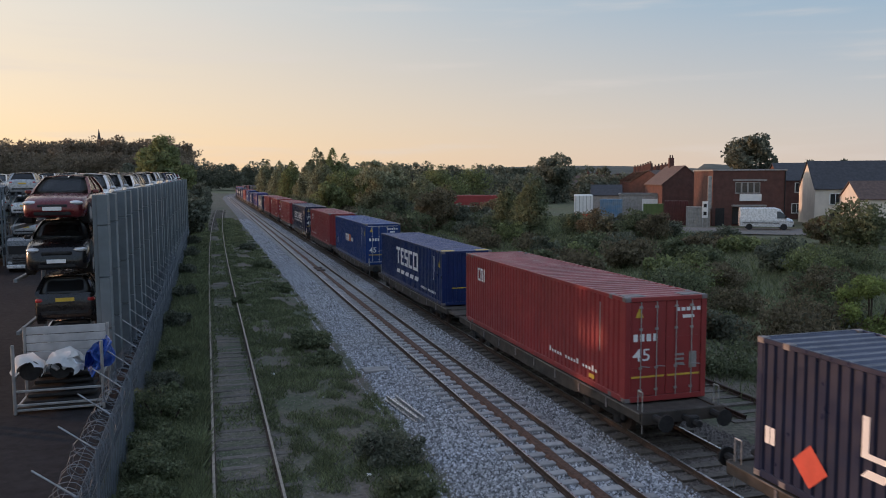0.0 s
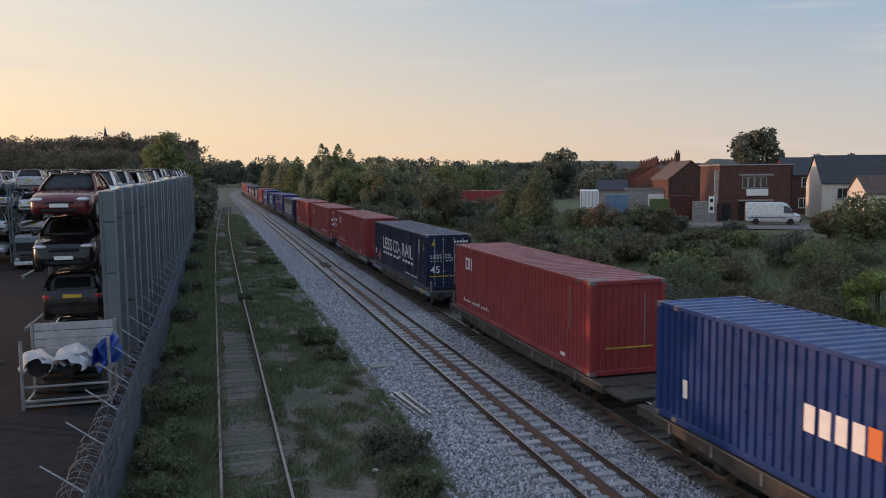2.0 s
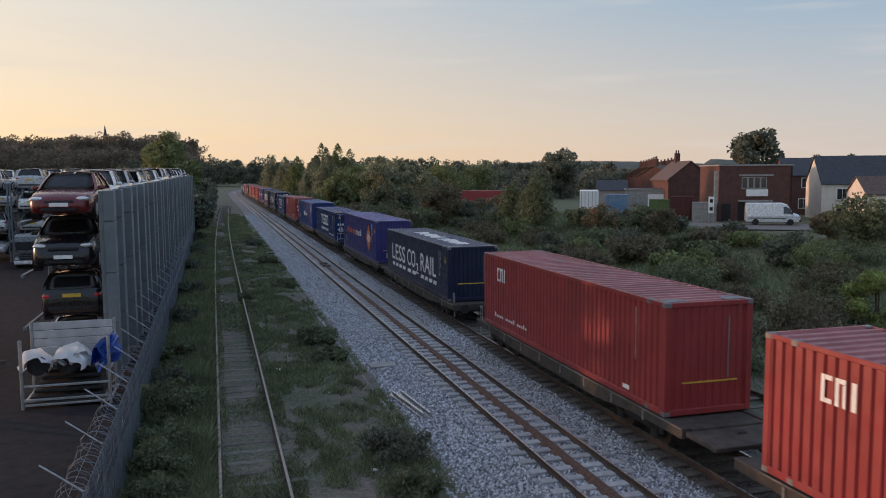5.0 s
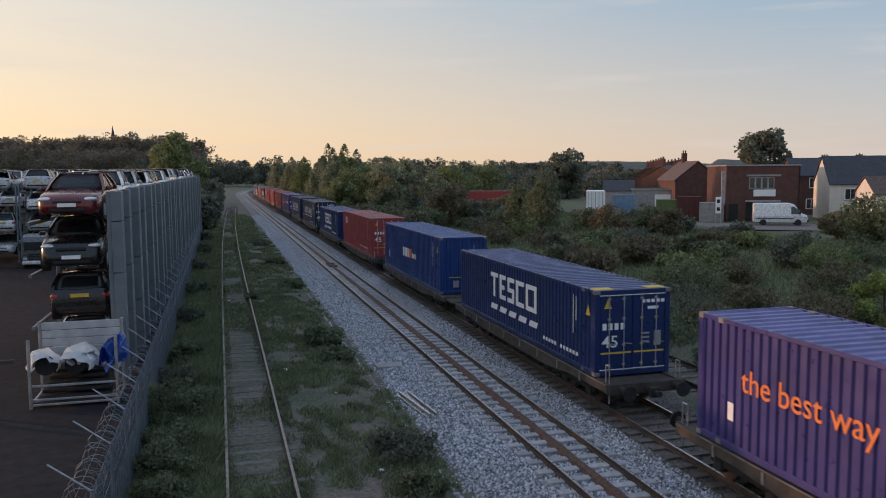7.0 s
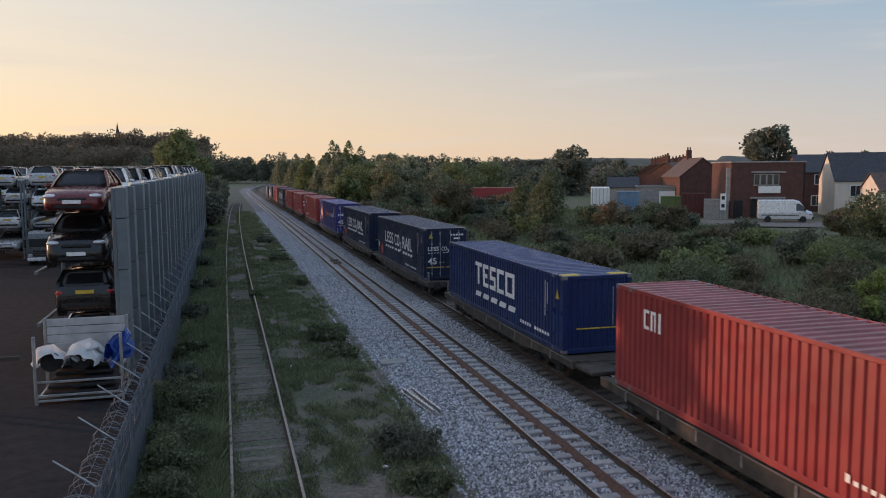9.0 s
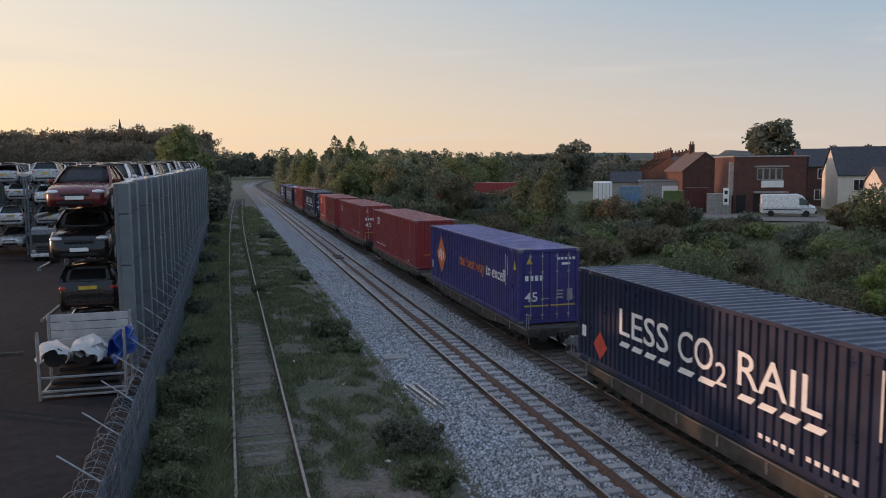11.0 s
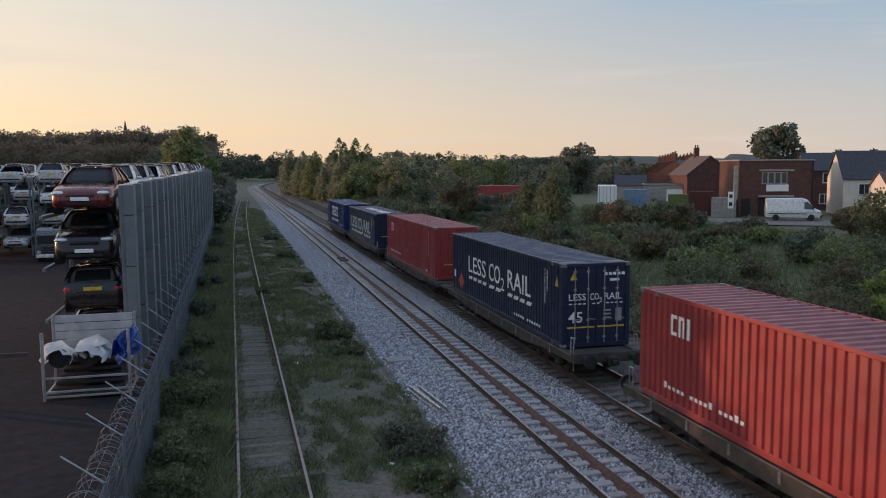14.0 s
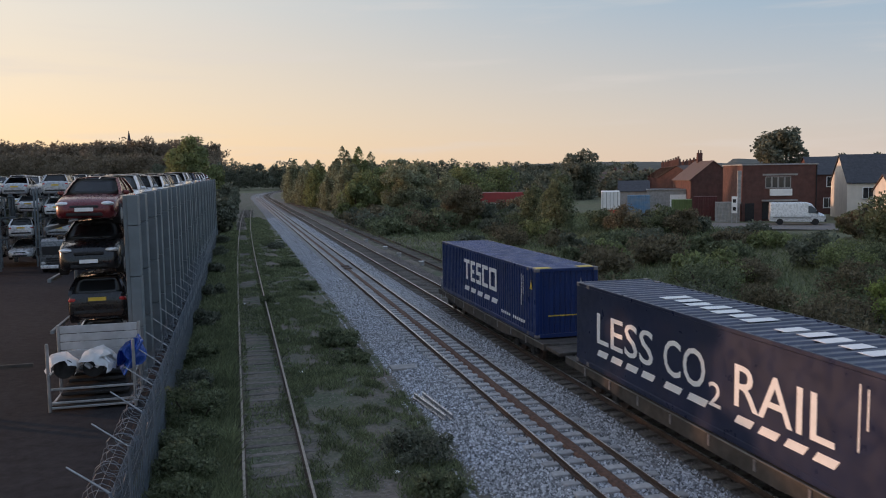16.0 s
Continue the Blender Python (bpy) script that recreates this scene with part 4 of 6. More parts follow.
def car(name, label, body, L=4.4, W=1.78, H=1.45, kind="saloon", group="", at=None, rear=False):
    """A car whose front (or rear) points to -y, standing on z = 0."""
    c = thing(name, label, "car", group, at)
    w = W / 2
    if kind == "saloon":
        hood, belt, boot = 0.86, 0.92, 0.98
        ws0, ws1, rs1, rs0 = 0.27, 0.44, 0.72, 0.86   # screen foot, roof front, roof rear, rear screen foot
    elif kind == "hatch":
        hood, belt, boot = 0.92, 0.97, 1.0
        ws0, ws1, rs1, rs0 = 0.24, 0.42, 0.88, 0.985
    else:  # suv
        hood, belt, boot = 1.02, 1.08, 1.1
        ws0, ws1, rs1, rs0 = 0.26, 0.42, 0.88, 0.975
    fr = -L / 2
    tail = 0.955 if rs0 < 0.95 else 0.985
    # along the body: share of the length, share of the width, underside, shoulder height
    prof = [(0.0, 0.60, 0.36, 0.50), (0.008, 0.74, 0.27, 0.60), (0.025, 0.86, 0.22, hood - 0.20), (0.055, 0.93, 0.2, hood - 0.12), (0.10, 0.97, 0.2, hood - 0.07), (0.17, 0.99, 0.2, hood - 0.03),
            (ws0, 1.0, 0.2, hood + 0.03), (0.38, 1.0, 0.2, belt - 0.02), (0.5, 1.0, 0.2, belt), (0.66, 1.0, 0.2, belt + 0.02), (rs0 - 0.08, 1.0, 0.2, belt + 0.04), (rs0 - 0.02, 0.98, 0.2, boot + 0.01),
            (tail - 0.02, 0.96, 0.22, boot - 0.01), (tail, 0.94, 0.24, boot - 0.06), (tail + 0.008, 0.90, 0.26, boot - 0.18), (tail + 0.013, 0.84, 0.32, 0.68), (tail + 0.014, 0.74, 0.38, 0.56)]
    secs = []
    for u, ww, zb, zt in prof:
        y, x, dz = fr + u * L, w * ww, zt - zb
        half = [(x * 0.88, zb), (x * 0.97, zb + 0.1 * dz), (x, zb + 0.35 * dz), (x * 0.995, zb + 0.6 * dz), (x * 0.97, zb + 0.82 * dz), (x * 0.92, zt - 0.02), (x * 0.82, zt), (x * 0.45, zt + 0.03)]
        secs.append([(q, y, z) for q, z in half] + [(0, y, zt + 0.04)] + [(-q, y, z) for q, z in half[::-1]])
    part("body", loft(bmesh.new(), secs), body, c, smooth=True)
    # cabin: bowed panes between slim pillars under a domed roof
    yb0, yb1, yt0, yt1 = fr + ws0 * L, fr + rs0 * L, fr + ws1 * L, fr + rs1 * L
    zb_, zr = belt - 0.02, H
    xb, xt, bow = w * 0.94, w * 0.70, 0.16

    def wide(v):
        return xb + (xt - xb) * v ** 1.4

    def ends(v):
        return yb0 + (yt0 - yb0) * v ** 1.08, yb1 + (yt1 - yb1) * v ** 1.15

    def high(v):
        return zb_ + (zr - 0.02 - zb_) * v

    def sheet(nm, fn, mat_, thick=0.02):
        bm = bmesh.new()
        rows = [[bm.verts.new(fn(i / 6, j / 4)) for i in range(7)] for j in range(5)]
        for r0, r1 in zip(rows, rows[1:]):
            for i in range(6):
                bm.faces.new((r0[i], r0[i + 1], r1[i + 1], r1[i]))
        bmesh.ops.solidify(bm, geom=bm.faces[:], thickness=thick)
        return part(nm, bm, mat_, c, smooth=True)

    sheet("windscreen", lambda u, v: (wide(v) * (2 * u - 1) * 0.97, ends(v)[0] + bow * (2 * u - 1) ** 2, high(v)), "glass")
    sheet("rear_window", lambda u, v: (wide(v) * (1 - 2 * u) * 0.97, ends(v)[1] - bow * 0.6 * (2 * u - 1) ** 2, high(v)), "glass")
    sheet("roof", lambda u, v: (xt * (2 * u - 1), yt0 - 0.02 + bow * (2 * u - 1) ** 2 * (1 - v) + (yt1 - yt0 + 0.04) * v - bow * 0.6 * (2 * u - 1) ** 2 * v, zr - 0.02 + 0.055 * (1 - (2 * u - 1) ** 2) + 0.03 * math.sin(math.pi * v)), body, -0.03)
    for s in (-1, 1):
        sheet("side_window", lambda u, v: (s * wide(v), ends(v)[0] + bow + (ends(v)[1] - ends(v)[0] - bow * 1.6) * u, high(v)), "glass")
        rim = [(s * wide(v) * 0.985, ends(v)[0] + bow * 0.95, high(v)) for v in (0, 0.35, 0.7, 1)] + [(s * wide(v) * 0.985, ends(v)[1] - bow * 0.6, high(v)) for v in (1, 0.6, 0.3, 0)]
        part("roof_pillar", loft(bmesh.new(), [[(x + 0.045 * a, y + 0.05 * b, z + 0.03 * a) for a, b in ((-1, -1), (1, -1), (1, 1), (-1, 1))] for x, y, z in rim]), body, c)
        ym = (yt0 + yt1) / 2 + 0.1
        part("door_pillar", loft(bmesh.new(), [[(s * wide(v) + 0.03 * a, ym + 0.04 * b, high(v)) for a, b in ((-1, -1), (1, -1), (1, 1), (-1, 1))] for v in (0, 0.5, 1)]), body, c)
        bm = bmesh.new()
        box(bm, *sorted((s * (w - 0.03), s * (w + 0.17)))[:1], yb0 + 0.3, belt - 0.02, max(s * (w - 0.03), s * (w + 0.17)), yb0 + 0.41, belt + 0.1, 0.035)
        part("door_mirror", bm, body, c)
    # wheels
    for u in (0.19, 0.80):
        for s in (-1, 1):
            y = fr + u * L
            bm = bmesh.new()
            bar(bm, (s * (w - 0.21), y, 0.31), (s * (w + 0.015), y, 0.31), 0.31, 16)
            wh = part("wheel", bm, "dark", c)
            bm = bmesh.new()
            bar(bm, (s * (w - 0.1), y, 0.31), (s * (w + 0.024), y, 0.31), 0.2, 10)
            part("rim", bm, "steel", wh)
    # ends: lamps, plates, grilles

    def lens(nm, x, y, z, size, mat_, lab):
        bm = bmesh.new()
        bmesh.ops.create_uvsphere(bm, u_segments=10, v_segments=6, radius=1.0, matrix=Matrix.Translation((x, y, z)) @ Matrix.Diagonal((*size, 1)))
        part(nm, bm, mat_, c, lab, smooth=True)

    back = fr + tail * L
    for s in (-1, 1):
        lens("headlamp", s * w * 0.70, fr + 0.17, hood - 0.22, (0.21, 0.15, 0.075), "lamp_clear", "clear headlamp")
        lens("tail_lamp", s * w * 0.80, back - 0.06, boot - 0.19, (0.15, 0.11, 0.10), "lamp_red", "red tail lamp")
    part("grille", boxm(-w * 0.46, fr - 0.008, hood - 0.36, w * 0.46, fr + 0.2, hood - 0.26, 0.03), "dark", c, "black front grille")
    part("lower_grille", boxm(-w * 0.58, fr - 0.008, 0.27, w * 0.58, fr + 0.2, 0.40, 0.03), "dark", c, "black lower grille")
    part("number_plate", boxm(-0.26, fr - 0.045, 0.42, 0.26, fr - 0.015, 0.53), "white", c, "blank white plate")
    zz = 0.78 if kind != "saloon" else 0.7
    part("number_plate", boxm(-0.26, back + 0.04, zz, 0.26, back + 0.075, zz + 0.11), "yellow", c, "blank yellow plate")
    part("rear_bumper", boxm(-w * 0.8, back - 0.1, 0.36, w * 0.8, back + 0.075, 0.52, 0.04), "dark", c)
    return c


LEVELS = [YARD_Z + 0.28 + k * 1.56 for k in range(4)]
CARS = {}
SAY = {"car_white": "white", "car_black": "black", "car_red": "dark red", "car_silver": "silver", "car_grey": "dark grey", "car_navy": "navy blue", "car_blue": "bright blue"}


def put_car(kind, body, m, backwards=False):
    """A scrap car of that kind and colour at m, built once and then copied."""
    key = (kind, body)
    if backwards:
        m = m @ pose(0, 0, 0, 0, 0, 180)
    if key not in CARS:
        L, W, H = {"saloon": (4.5, 1.8, 1.42), "hatch": (4.0, 1.72, 1.48), "suv": (4.45, 1.82, 1.6)}[kind]
        CARS[key] = car("scrap_car", "%s %s stored on a steel car rack" % (SAY[body], {"saloon": "saloon car", "hatch": "hatchback car", "suv": "tall family car"}[kind]), body, L, W, H, kind, "cars in the yard", m)
        return CARS[key]
    return copy_thing(CARS[key], m)


def rack_x(y):
    return -4.36 + 0.011 * (y - 26)


def rack_lift(y):
    return max(0.0, 0.0062 * (y - 26))


def car_rack(x, y, levels, w=2.25, dep=4.3, group="car racks", sheet=True):
    """Steel storage rack for one car a level, sheeted on its railway side."""
    r = thing("car_rack", "grey steel car rack with sheet-clad uprights", "rack", group, pose(x, y, rack_lift(y)))
    top = LEVELS[levels - 1] + (1.2 if sheet else 0.9)
    for s in (-1, 1):
        for q in ((0.0, dep) if s > 0 or not sheet else (dep,)):
            part("upright", boxm(s * w / 2 - 0.06, q - 0.06, YARD_Z - 0.5, s * w / 2 + 0.06, q + 0.06, top - 0.33, 0.01), "panel", r)
        for k in range(1, levels):
            part("beam", boxm(s * w / 2 - 0.05, 0.07, LEVELS[k] - 0.13, s * w / 2 + 0.05, dep - 0.07, LEVELS[k] - 0.02, 0.01), "panel", r)
    if sheet:
        for k in range(levels):
            z0 = YARD_Z - 0.5 if k == 0 else LEVELS[k] - 0.04
            z1 = LEVELS[k + 1] - 0.05 if k + 1 < levels else top - 0.32
            bm = boxm(w / 2 + 0.065, -0.12, z0 + 0.012, w / 2 + 0.37, 0.5, z1, 0.015)
            part("side_sheet", bm, "panel", r, "grey sheet-metal casing panel")
            # Added sheets: stop sun leaking through the racks and darken the gaps.
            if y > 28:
                part("back_sheet", boxm(w / 2 - 0.04, 0.07, z0 + 0.012, w / 2, dep + 0.43, z1, 0.01), "wagon", r, "dark sheet added to shade the gaps between casing panels")
            part("side_sheet", boxm(w / 2 + 0.065, 2.3, z0 + 0.012, w / 2 + 0.35, 2.9, z1, 0.015), "panel", r)
    return r


COLS = ["car_white", "car_white", "car_silver", "car_white", "car_grey", "car_white", "car_silver", "car_white", "car_navy", "car_white", "car_white", "car_silver", "car_white", "car_red", "car_white"]
rng = random.Random(5)
for i in range(15):
    y = 26.0 + i * 4.85
    x = rack_x(y)
    car_rack(x, y - 0.1, 4)
    for lev in range(4):
        if i > 4 and lev < 2:
            continue
        if i == 0:
            spec = [("hatch", "car_silver", False), ("hatch", "car_black", True), ("suv", "car_black", False), ("saloon", "car_red", False)][lev]
        elif i == 1 and lev < 2:
            spec = ("hatch", "car_white", False)
        else:
            spec = (rng.choice(("hatch", "saloon", "suv")), COLS[i] if lev == 3 else rng.choice(COLS), rng.random() < 0.3)
        put_car(spec[0], spec[1], pose(x + rng.uniform(-0.08, 0.08), y + 2.2 + rng.uniform(-0.1, 0.1), LEVELS[lev] + rack_lift(y), 0, 0, rng.uniform(-2.5, 2.5)), spec[2])

# rows of racks across the yard
for row, (y, xs) in enumerate(((58, (-17.4, -20.1)), (65, (-10.4, -13.0, -15.6, -18.2, -20.8)), (72, (-8.6, -11.2, -13.8, -16.4, -19.0, -21.6, -24.2, -26.8)), (84, (-7.0, -9.6, -12.2, -14.8, -17.4, -20.0, -22.6, -25.2, -27.8, -30.4)),
                                (96, (-6.5, -9.1, -11.7, -14.3, -16.9, -19.5, -22.1, -24.7, -27.3, -29.9, -32.5)))):
    for x in xs:
        n = 4
        car_rack(x, y, n, 2.4, 4.3, sheet=False)
        for lev in range(0 if row < 2 else 2, n):
            if lev < n - 1 and rng.random() < 0.12:
                continue
            col = rng.choice(COLS) if lev < 3 else rng.choice(("car_white", "car_silver", "car_white", "car_white", "car_white"))
            put_car(rng.choice(("hatch", "saloon", "suv")), col, pose(x + rng.uniform(-0.1, 0.1), y + 2.1, LEVELS[lev] + rack_lift(y), 0, 0, rng.uniform(-4, 4)), rng.random() < 0.5)
# loose cars on the yard
for x, y, kind, col, turn in ((-7.0, 58, "saloon", "car_silver", 75), (-9.5, 62, "hatch", "car_white", 85)):
    put_car(kind, col, pose(x, y, YARD_Z + 0.01, 0, 0, turn))

M["slat"] = material("pale_dented_sheet_metal", (0.52, 0.52, 0.53), 0.5, 0.1, scale=3, spread=0.2, second=(0.36, 0.35, 0.35), second_scale=1.1)
# stillage of crashed front ends
st = thing("parts_stillage", "steel stillage heaped with crumpled car front ends", "stillage", at=pose(-4.0, 23.4, YARD_Z))
for s in (-1, 1):
    for q in (0, 1.5):
        part("post", boxm(s * 1.1 - 0.04, q - 0.04, 0, s * 1.1 + 0.04, q + 0.04, 2.15 if q else 1.9, 0.01), "steel", st)
    for z in (0.1, 0.95):
        part("side_rail", boxm(s * 1.1 - 0.03, 0.05, z, s * 1.1 + 0.03, 1.45, z + 0.06, 0.008), "steel", st)
for z in (0.08, 0.22, 0.6):
    part("front_rail", boxm(-1.06, -0.03, z, 1.06, 0.03, z + 0.06, 0.008), "steel", st)
for k in range(6):
    part("back_slat", boxm(-1.05, 1.46, 0.7 + k * 0.24, 1.05, 1.5, 0.92 + k * 0.24, 0.01), "slat", st, "pale sheet-metal slat")
part("floor_sheet", boxm(-1.06, 0.04, 0.12, 1.06, 1.45, 0.17), "wagon", st)
bm = bmesh.new()
for k in range(5):
    a = rng.uniform(0.3, 1.1)
    box(bm, -0.95 + k * 0.08, 0.15 + 0.1 * k, 0.2 + k * 0.16, 0.95 - k * 0.05, 1.3 - 0.04 * k, 0.3 + k * 0.16, 0.03)
part("scrap_load", bm, "dark", st, "dark stacked scrap panels")


def wing(cx, cy, cz, r, mat_, turn, stretch=1.0):
    """A torn front wing with its wheel arch: a bent panel."""
    bm = bmesh.new()
    rows = []
    for i in range(13):
        a = math.pi * (0.02 + 0.96 * i / 12)
        rows.append([bm.verts.new((r * math.cos(a) * stretch * (1 + 0.25 * j / 4) + 0.05 * math.sin(i * 1.3), -0.1 + j * 0.13 + 0.04 * math.sin(i + j), r * math.sin(a) * (1 + 0.1 * j) + 0.1 * noise.noise((i * 0.4, j * 0.5, cx)))) for j in range(6)])
    for i in range(12):
        for j in range(5):
            bm.faces.new((rows[i][j], rows[i + 1][j], rows[i + 1][j + 1], rows[i][j + 1]))
    bmesh.ops.solidify(bm, geom=bm.faces[:], thickness=0.02)
    return part("crumpled_wing", bm, mat_, st, at=pose(cx, cy, cz, 0, 0, turn), smooth=True)


wing(-0.75, 0.1, 1.0, 0.36, "white", 12)
wing(-0.02, 0.05, 0.98, 0.38, "white", -8, 1.1)
wing(0.35, 0.4, 1.1, 0.34, "white", 30)
wing(0.85, 0.15, 1.05, 0.3, "car_blue", -35, 0.8).scale = (0.9, 1, 1.9)
for x in (-0.75, 0.0):
    bm = bmesh.new()
    bar(bm, (x, 0.25, 1.12), (x, 0.5, 1.12), 0.27, 16)
    part("wheel_arch_liner", bm, "dark", st)
for k in range(7):
    bm = bmesh.new()
    x = rng.uniform(-0.8, 0.8)
    box(bm, -0.2, -0.1, 0, 0.22, 0.12, 0.08, 0.03)
    part("torn_panel", bm, rng.choice(("car_white", "car_silver", "car_grey")), st, at=pose(x, rng.uniform(0.2, 1.0), 1.05 + rng.uniform(0, 0.35), rng.uniform(-50, 50), rng.uniform(-50, 50), rng.uniform(0, 180)))
part("blue_panel", boxm(-0.06, -0.1, -0.25, 0.0, 0.55, 0.85, 0.02), "car_blue", st, "bright blue torn body panel", at=pose(0.95, 0.1, 1.1, 8, 28, 20))

# gate post and low barrier in the yard
bm = bmesh.new()
for x in (-7.3, -6.55):
    box(bm, x - 0.09, 23.1, YARD_Z, x + 0.09, 23.28, YARD_Z + 1.6, 0.02)
box(bm, -9.5, 23.15, YARD_Z + 1.35, -5.4, 23.23, YARD_Z + 1.45, 0.01)
part("yard_gate", bm, "wagon")
tagged(bpy.data.objects["yard_gate"], "dark steel gate frame standing in the yard", "gate")

# lorry cab parked under the racks
lor = thing("lorry", "white and grey lorry cab parked in the vehicle yard", "lorry", at=pose(-12.2, 60.2, YARD_Z))
bm = loft(bmesh.new(), [[(-1.2, y, 0.5), (1.2, y, 0.5), (1.22, y, 1.6), (1.12, y, z), (-1.12, y, z), (-1.22, y, 1.6)] for y, z in ((0, 2.3), (0.12, 2.7), (0.6, 2.9), (2.2, 2.9))])
part("cab", bm, "car_grey", lor)
part("windscreen", boxm(-1.05, -0.02, 1.55, 1.05, 0.05, 2.3, 0.03), "glass", lor)
for k in range(3):
    part("grille", boxm(-0.75, -0.04, 0.75 + k * 0.2, 0.75, 0.03, 0.88 + k * 0.2, 0.02), "dark", lor)
part("bumper", boxm(-1.22, -0.12, 0.35, 1.22, 0.1, 0.66, 0.05), "car_white", lor)
for s in (-1, 1):
    part("headlamp", boxm(s * 0.98 - 0.16, -0.06, 0.72, s * 0.98 + 0.16, 0.04, 0.95, 0.03), "lamp_clear", lor)
    for y in (0.9, 2.4):
        bm = bmesh.new()
        bar(bm, (s * 0.85, y, 0.48), (s * 1.2, y, 0.48), 0.48, 16)
        part("wheel", bm, "dark", lor)
    bm = bmesh.new()
    box(bm, s * 1.38 - 0.1, 0.1, 1.5, s * 1.38 + 0.1, 0.2, 2.2, 0.03)
    part("door_mirror", bm, "dark", lor)

lor.scale = (0.8, 0.8, 0.8)

# ---------------------------------------------------------------- plants


def leaves(n, centres, radii, size, rng, squash=0.8, pick=True):
    """Loose four-cornered leaves strewn through clumps."""
    idx = rng.integers(0, len(centres), n) if pick else np.arange(n)
    d = rng.normal(size=(n, 3))
    d /= np.linalg.norm(d, axis=1, keepdims=True)
    r = radii[idx][:, None] * (0.45 + 0.6 * rng.random((n, 1)) ** 0.6)
    p = centres[idx] + d * r * np.array((1, 1, squash))
    a = rng.normal(size=(n, 3))
    a /= np.linalg.norm(a, axis=1, keepdims=True)
    b = np.cross(a, rng.normal(size=(n, 3)))
    b /= np.linalg.norm(b, axis=1, keepdims=True) + 1e-9
    s = size * rng.uniform(0.6, 1.4, (n, 1))
    a, b = a * s * 0.62, b * s
    return np.stack([p - b, p + a * 0.9, p + b, p - a * 0.9], 1).reshape(-1, 3)


def crown_clumps(rng, w, h, z0, n, shape="round"):
    c = []
    while len(c) < n:
        q = rng.uniform(-1, 1, 3)
        t = (q[2] + 1) / 2
        lim = {"round": math.sqrt(max(0, 1 - q[2] ** 2)) * 0.92 + 0.12, "tall": (1.0 if t < 0.35 else 1.0 - 0.92 * ((t - 0.35) / 0.65) ** 1.3), "cone": 1.05 - 0.85 * t}[shape]
        if math.hypot(q[0], q[1]) < lim:
            c.append((q[0] * w, q[1] * w, z0 + t * h))
    return np.array(c)


def tree(name, label, x, y, z, h, w, mat, n=2500, leaf=0.28, shape="round", trunk=0.2, clumps=34, seed=0, group="", bare=0.25):
    rng = np.random.default_rng(seed + int(x * 13 + y * 7))
    t = thing(name, label, "tree" if trunk else "shrub", group, pose(x, y, z))
    c = crown_clumps(rng, w * 0.82, h * (1 - bare) * 0.9, h * bare, clumps, shape)
    if shape == "tall":
        # several feathery spires that taper to a point
        pts = []
        for q in range(9):
            r0 = 0.0 if q == 0 else w * rng.uniform(0.35, 0.65)
            a0, top = q * 0.785 + rng.uniform(-0.3, 0.3), h * (1.0 if q == 0 else rng.uniform(0.6, 0.93))
            m_ = n // 9
            f = rng.random(m_) ** 0.95
            lobes = 1 + 0.35 * np.sin(f * 23 + q) * rng.random(m_)
            r = w * 0.48 * np.minimum(1, 2.2 * f + 0.45) * (1 - f ** 2.4) ** 0.7 * lobes * np.sqrt(rng.random(m_)) + 0.08
            th = rng.uniform(0, 6.283, m_)
            pts.append(np.stack([r0 * math.cos(a0) * (1 - 0.3 * f) + r * np.cos(th), r0 * math.sin(a0) * (1 - 0.3 * f) + r * np.sin(th), top * (0.03 + 0.97 * f)], 1))
        pts = np.concatenate(pts)
        me = raw_mesh("crown", leaves(len(pts), pts, np.full(len(pts), 0.12), leaf, rng, pick=False), 4, [mat])
    else:
        rad = rng.uniform(0.16, 0.36, clumps) * w * 1.1
        me = raw_mesh("crown", leaves(n, c, rad, leaf, rng), 4, [mat])
    part("crown", me, None, t)
    bm = bmesh.new()
    if trunk:
        segs = [(0, 0, -0.2), (0.03 * h * rng.uniform(-1, 1), 0, h * 0.3), (0.04 * h * rng.uniform(-1, 1), 0.02 * h, h * 0.62), (0, 0, h * 0.8)]
        rr = [trunk, trunk * 0.75, trunk * 0.45, trunk * 0.15]
        loft(bm, [[(px + r * math.cos(k * 1.047), py + r * math.sin(k * 1.047), pz) for k in range(6)] for (px, py, pz), r in zip(segs, rr)])
        for k in range(0, clumps, 3):
            bar(bm, segs[1 + k % 2], c[k], trunk * 0.16, 4)
        part("trunk", bm, "bark", t)
    else:
        for k in range(0, clumps, 4):
            bar(bm, (c[k][0] * 0.2, c[k][1] * 0.2, -0.1), c[k], 0.015 + 0.006 * h, 4)
        part("woody_base", bm, "bark", t)
    return t


def by(az, dist):
    a = radians(az)
    return dist * math.sin(a), dist * math.cos(a)


# the tree beyond the racks, and hedge trees along the fence's end
tree("tree", "round leafy tree beyond the end of the fence", -6.3, 128, 0.6, 13.6, 4.6, "leaf_gold", 7000, 0.3, seed=1, clumps=60, trunk=0.3, bare=0.1)
for k in range(9):
    tree("hedge_tree", "dark leafy hedge tree beside the track", -2.2 + 0.12 * k, 108 + k * 13, -0.2, 5.5 + (k % 3) * 0.8, 2.6, "leaf_dark", 3200, 0.24, seed=20 + k, trunk=0.12, clumps=30, group="hedge trees by the track", bare=0.02)
for k in range(12):
    tree("hedge_tree", "dark leafy hedge tree beside the track", -14 - 6.5 * k, 122 + 3.0 * k, 0.6, 6.2 + (k * 7 % 4) * 0.6, 4.2, "leaf_dark", 2200, 0.36, seed=60 + k, trunk=0.16, clumps=26, group="hedge trees by the track", bare=0.02)

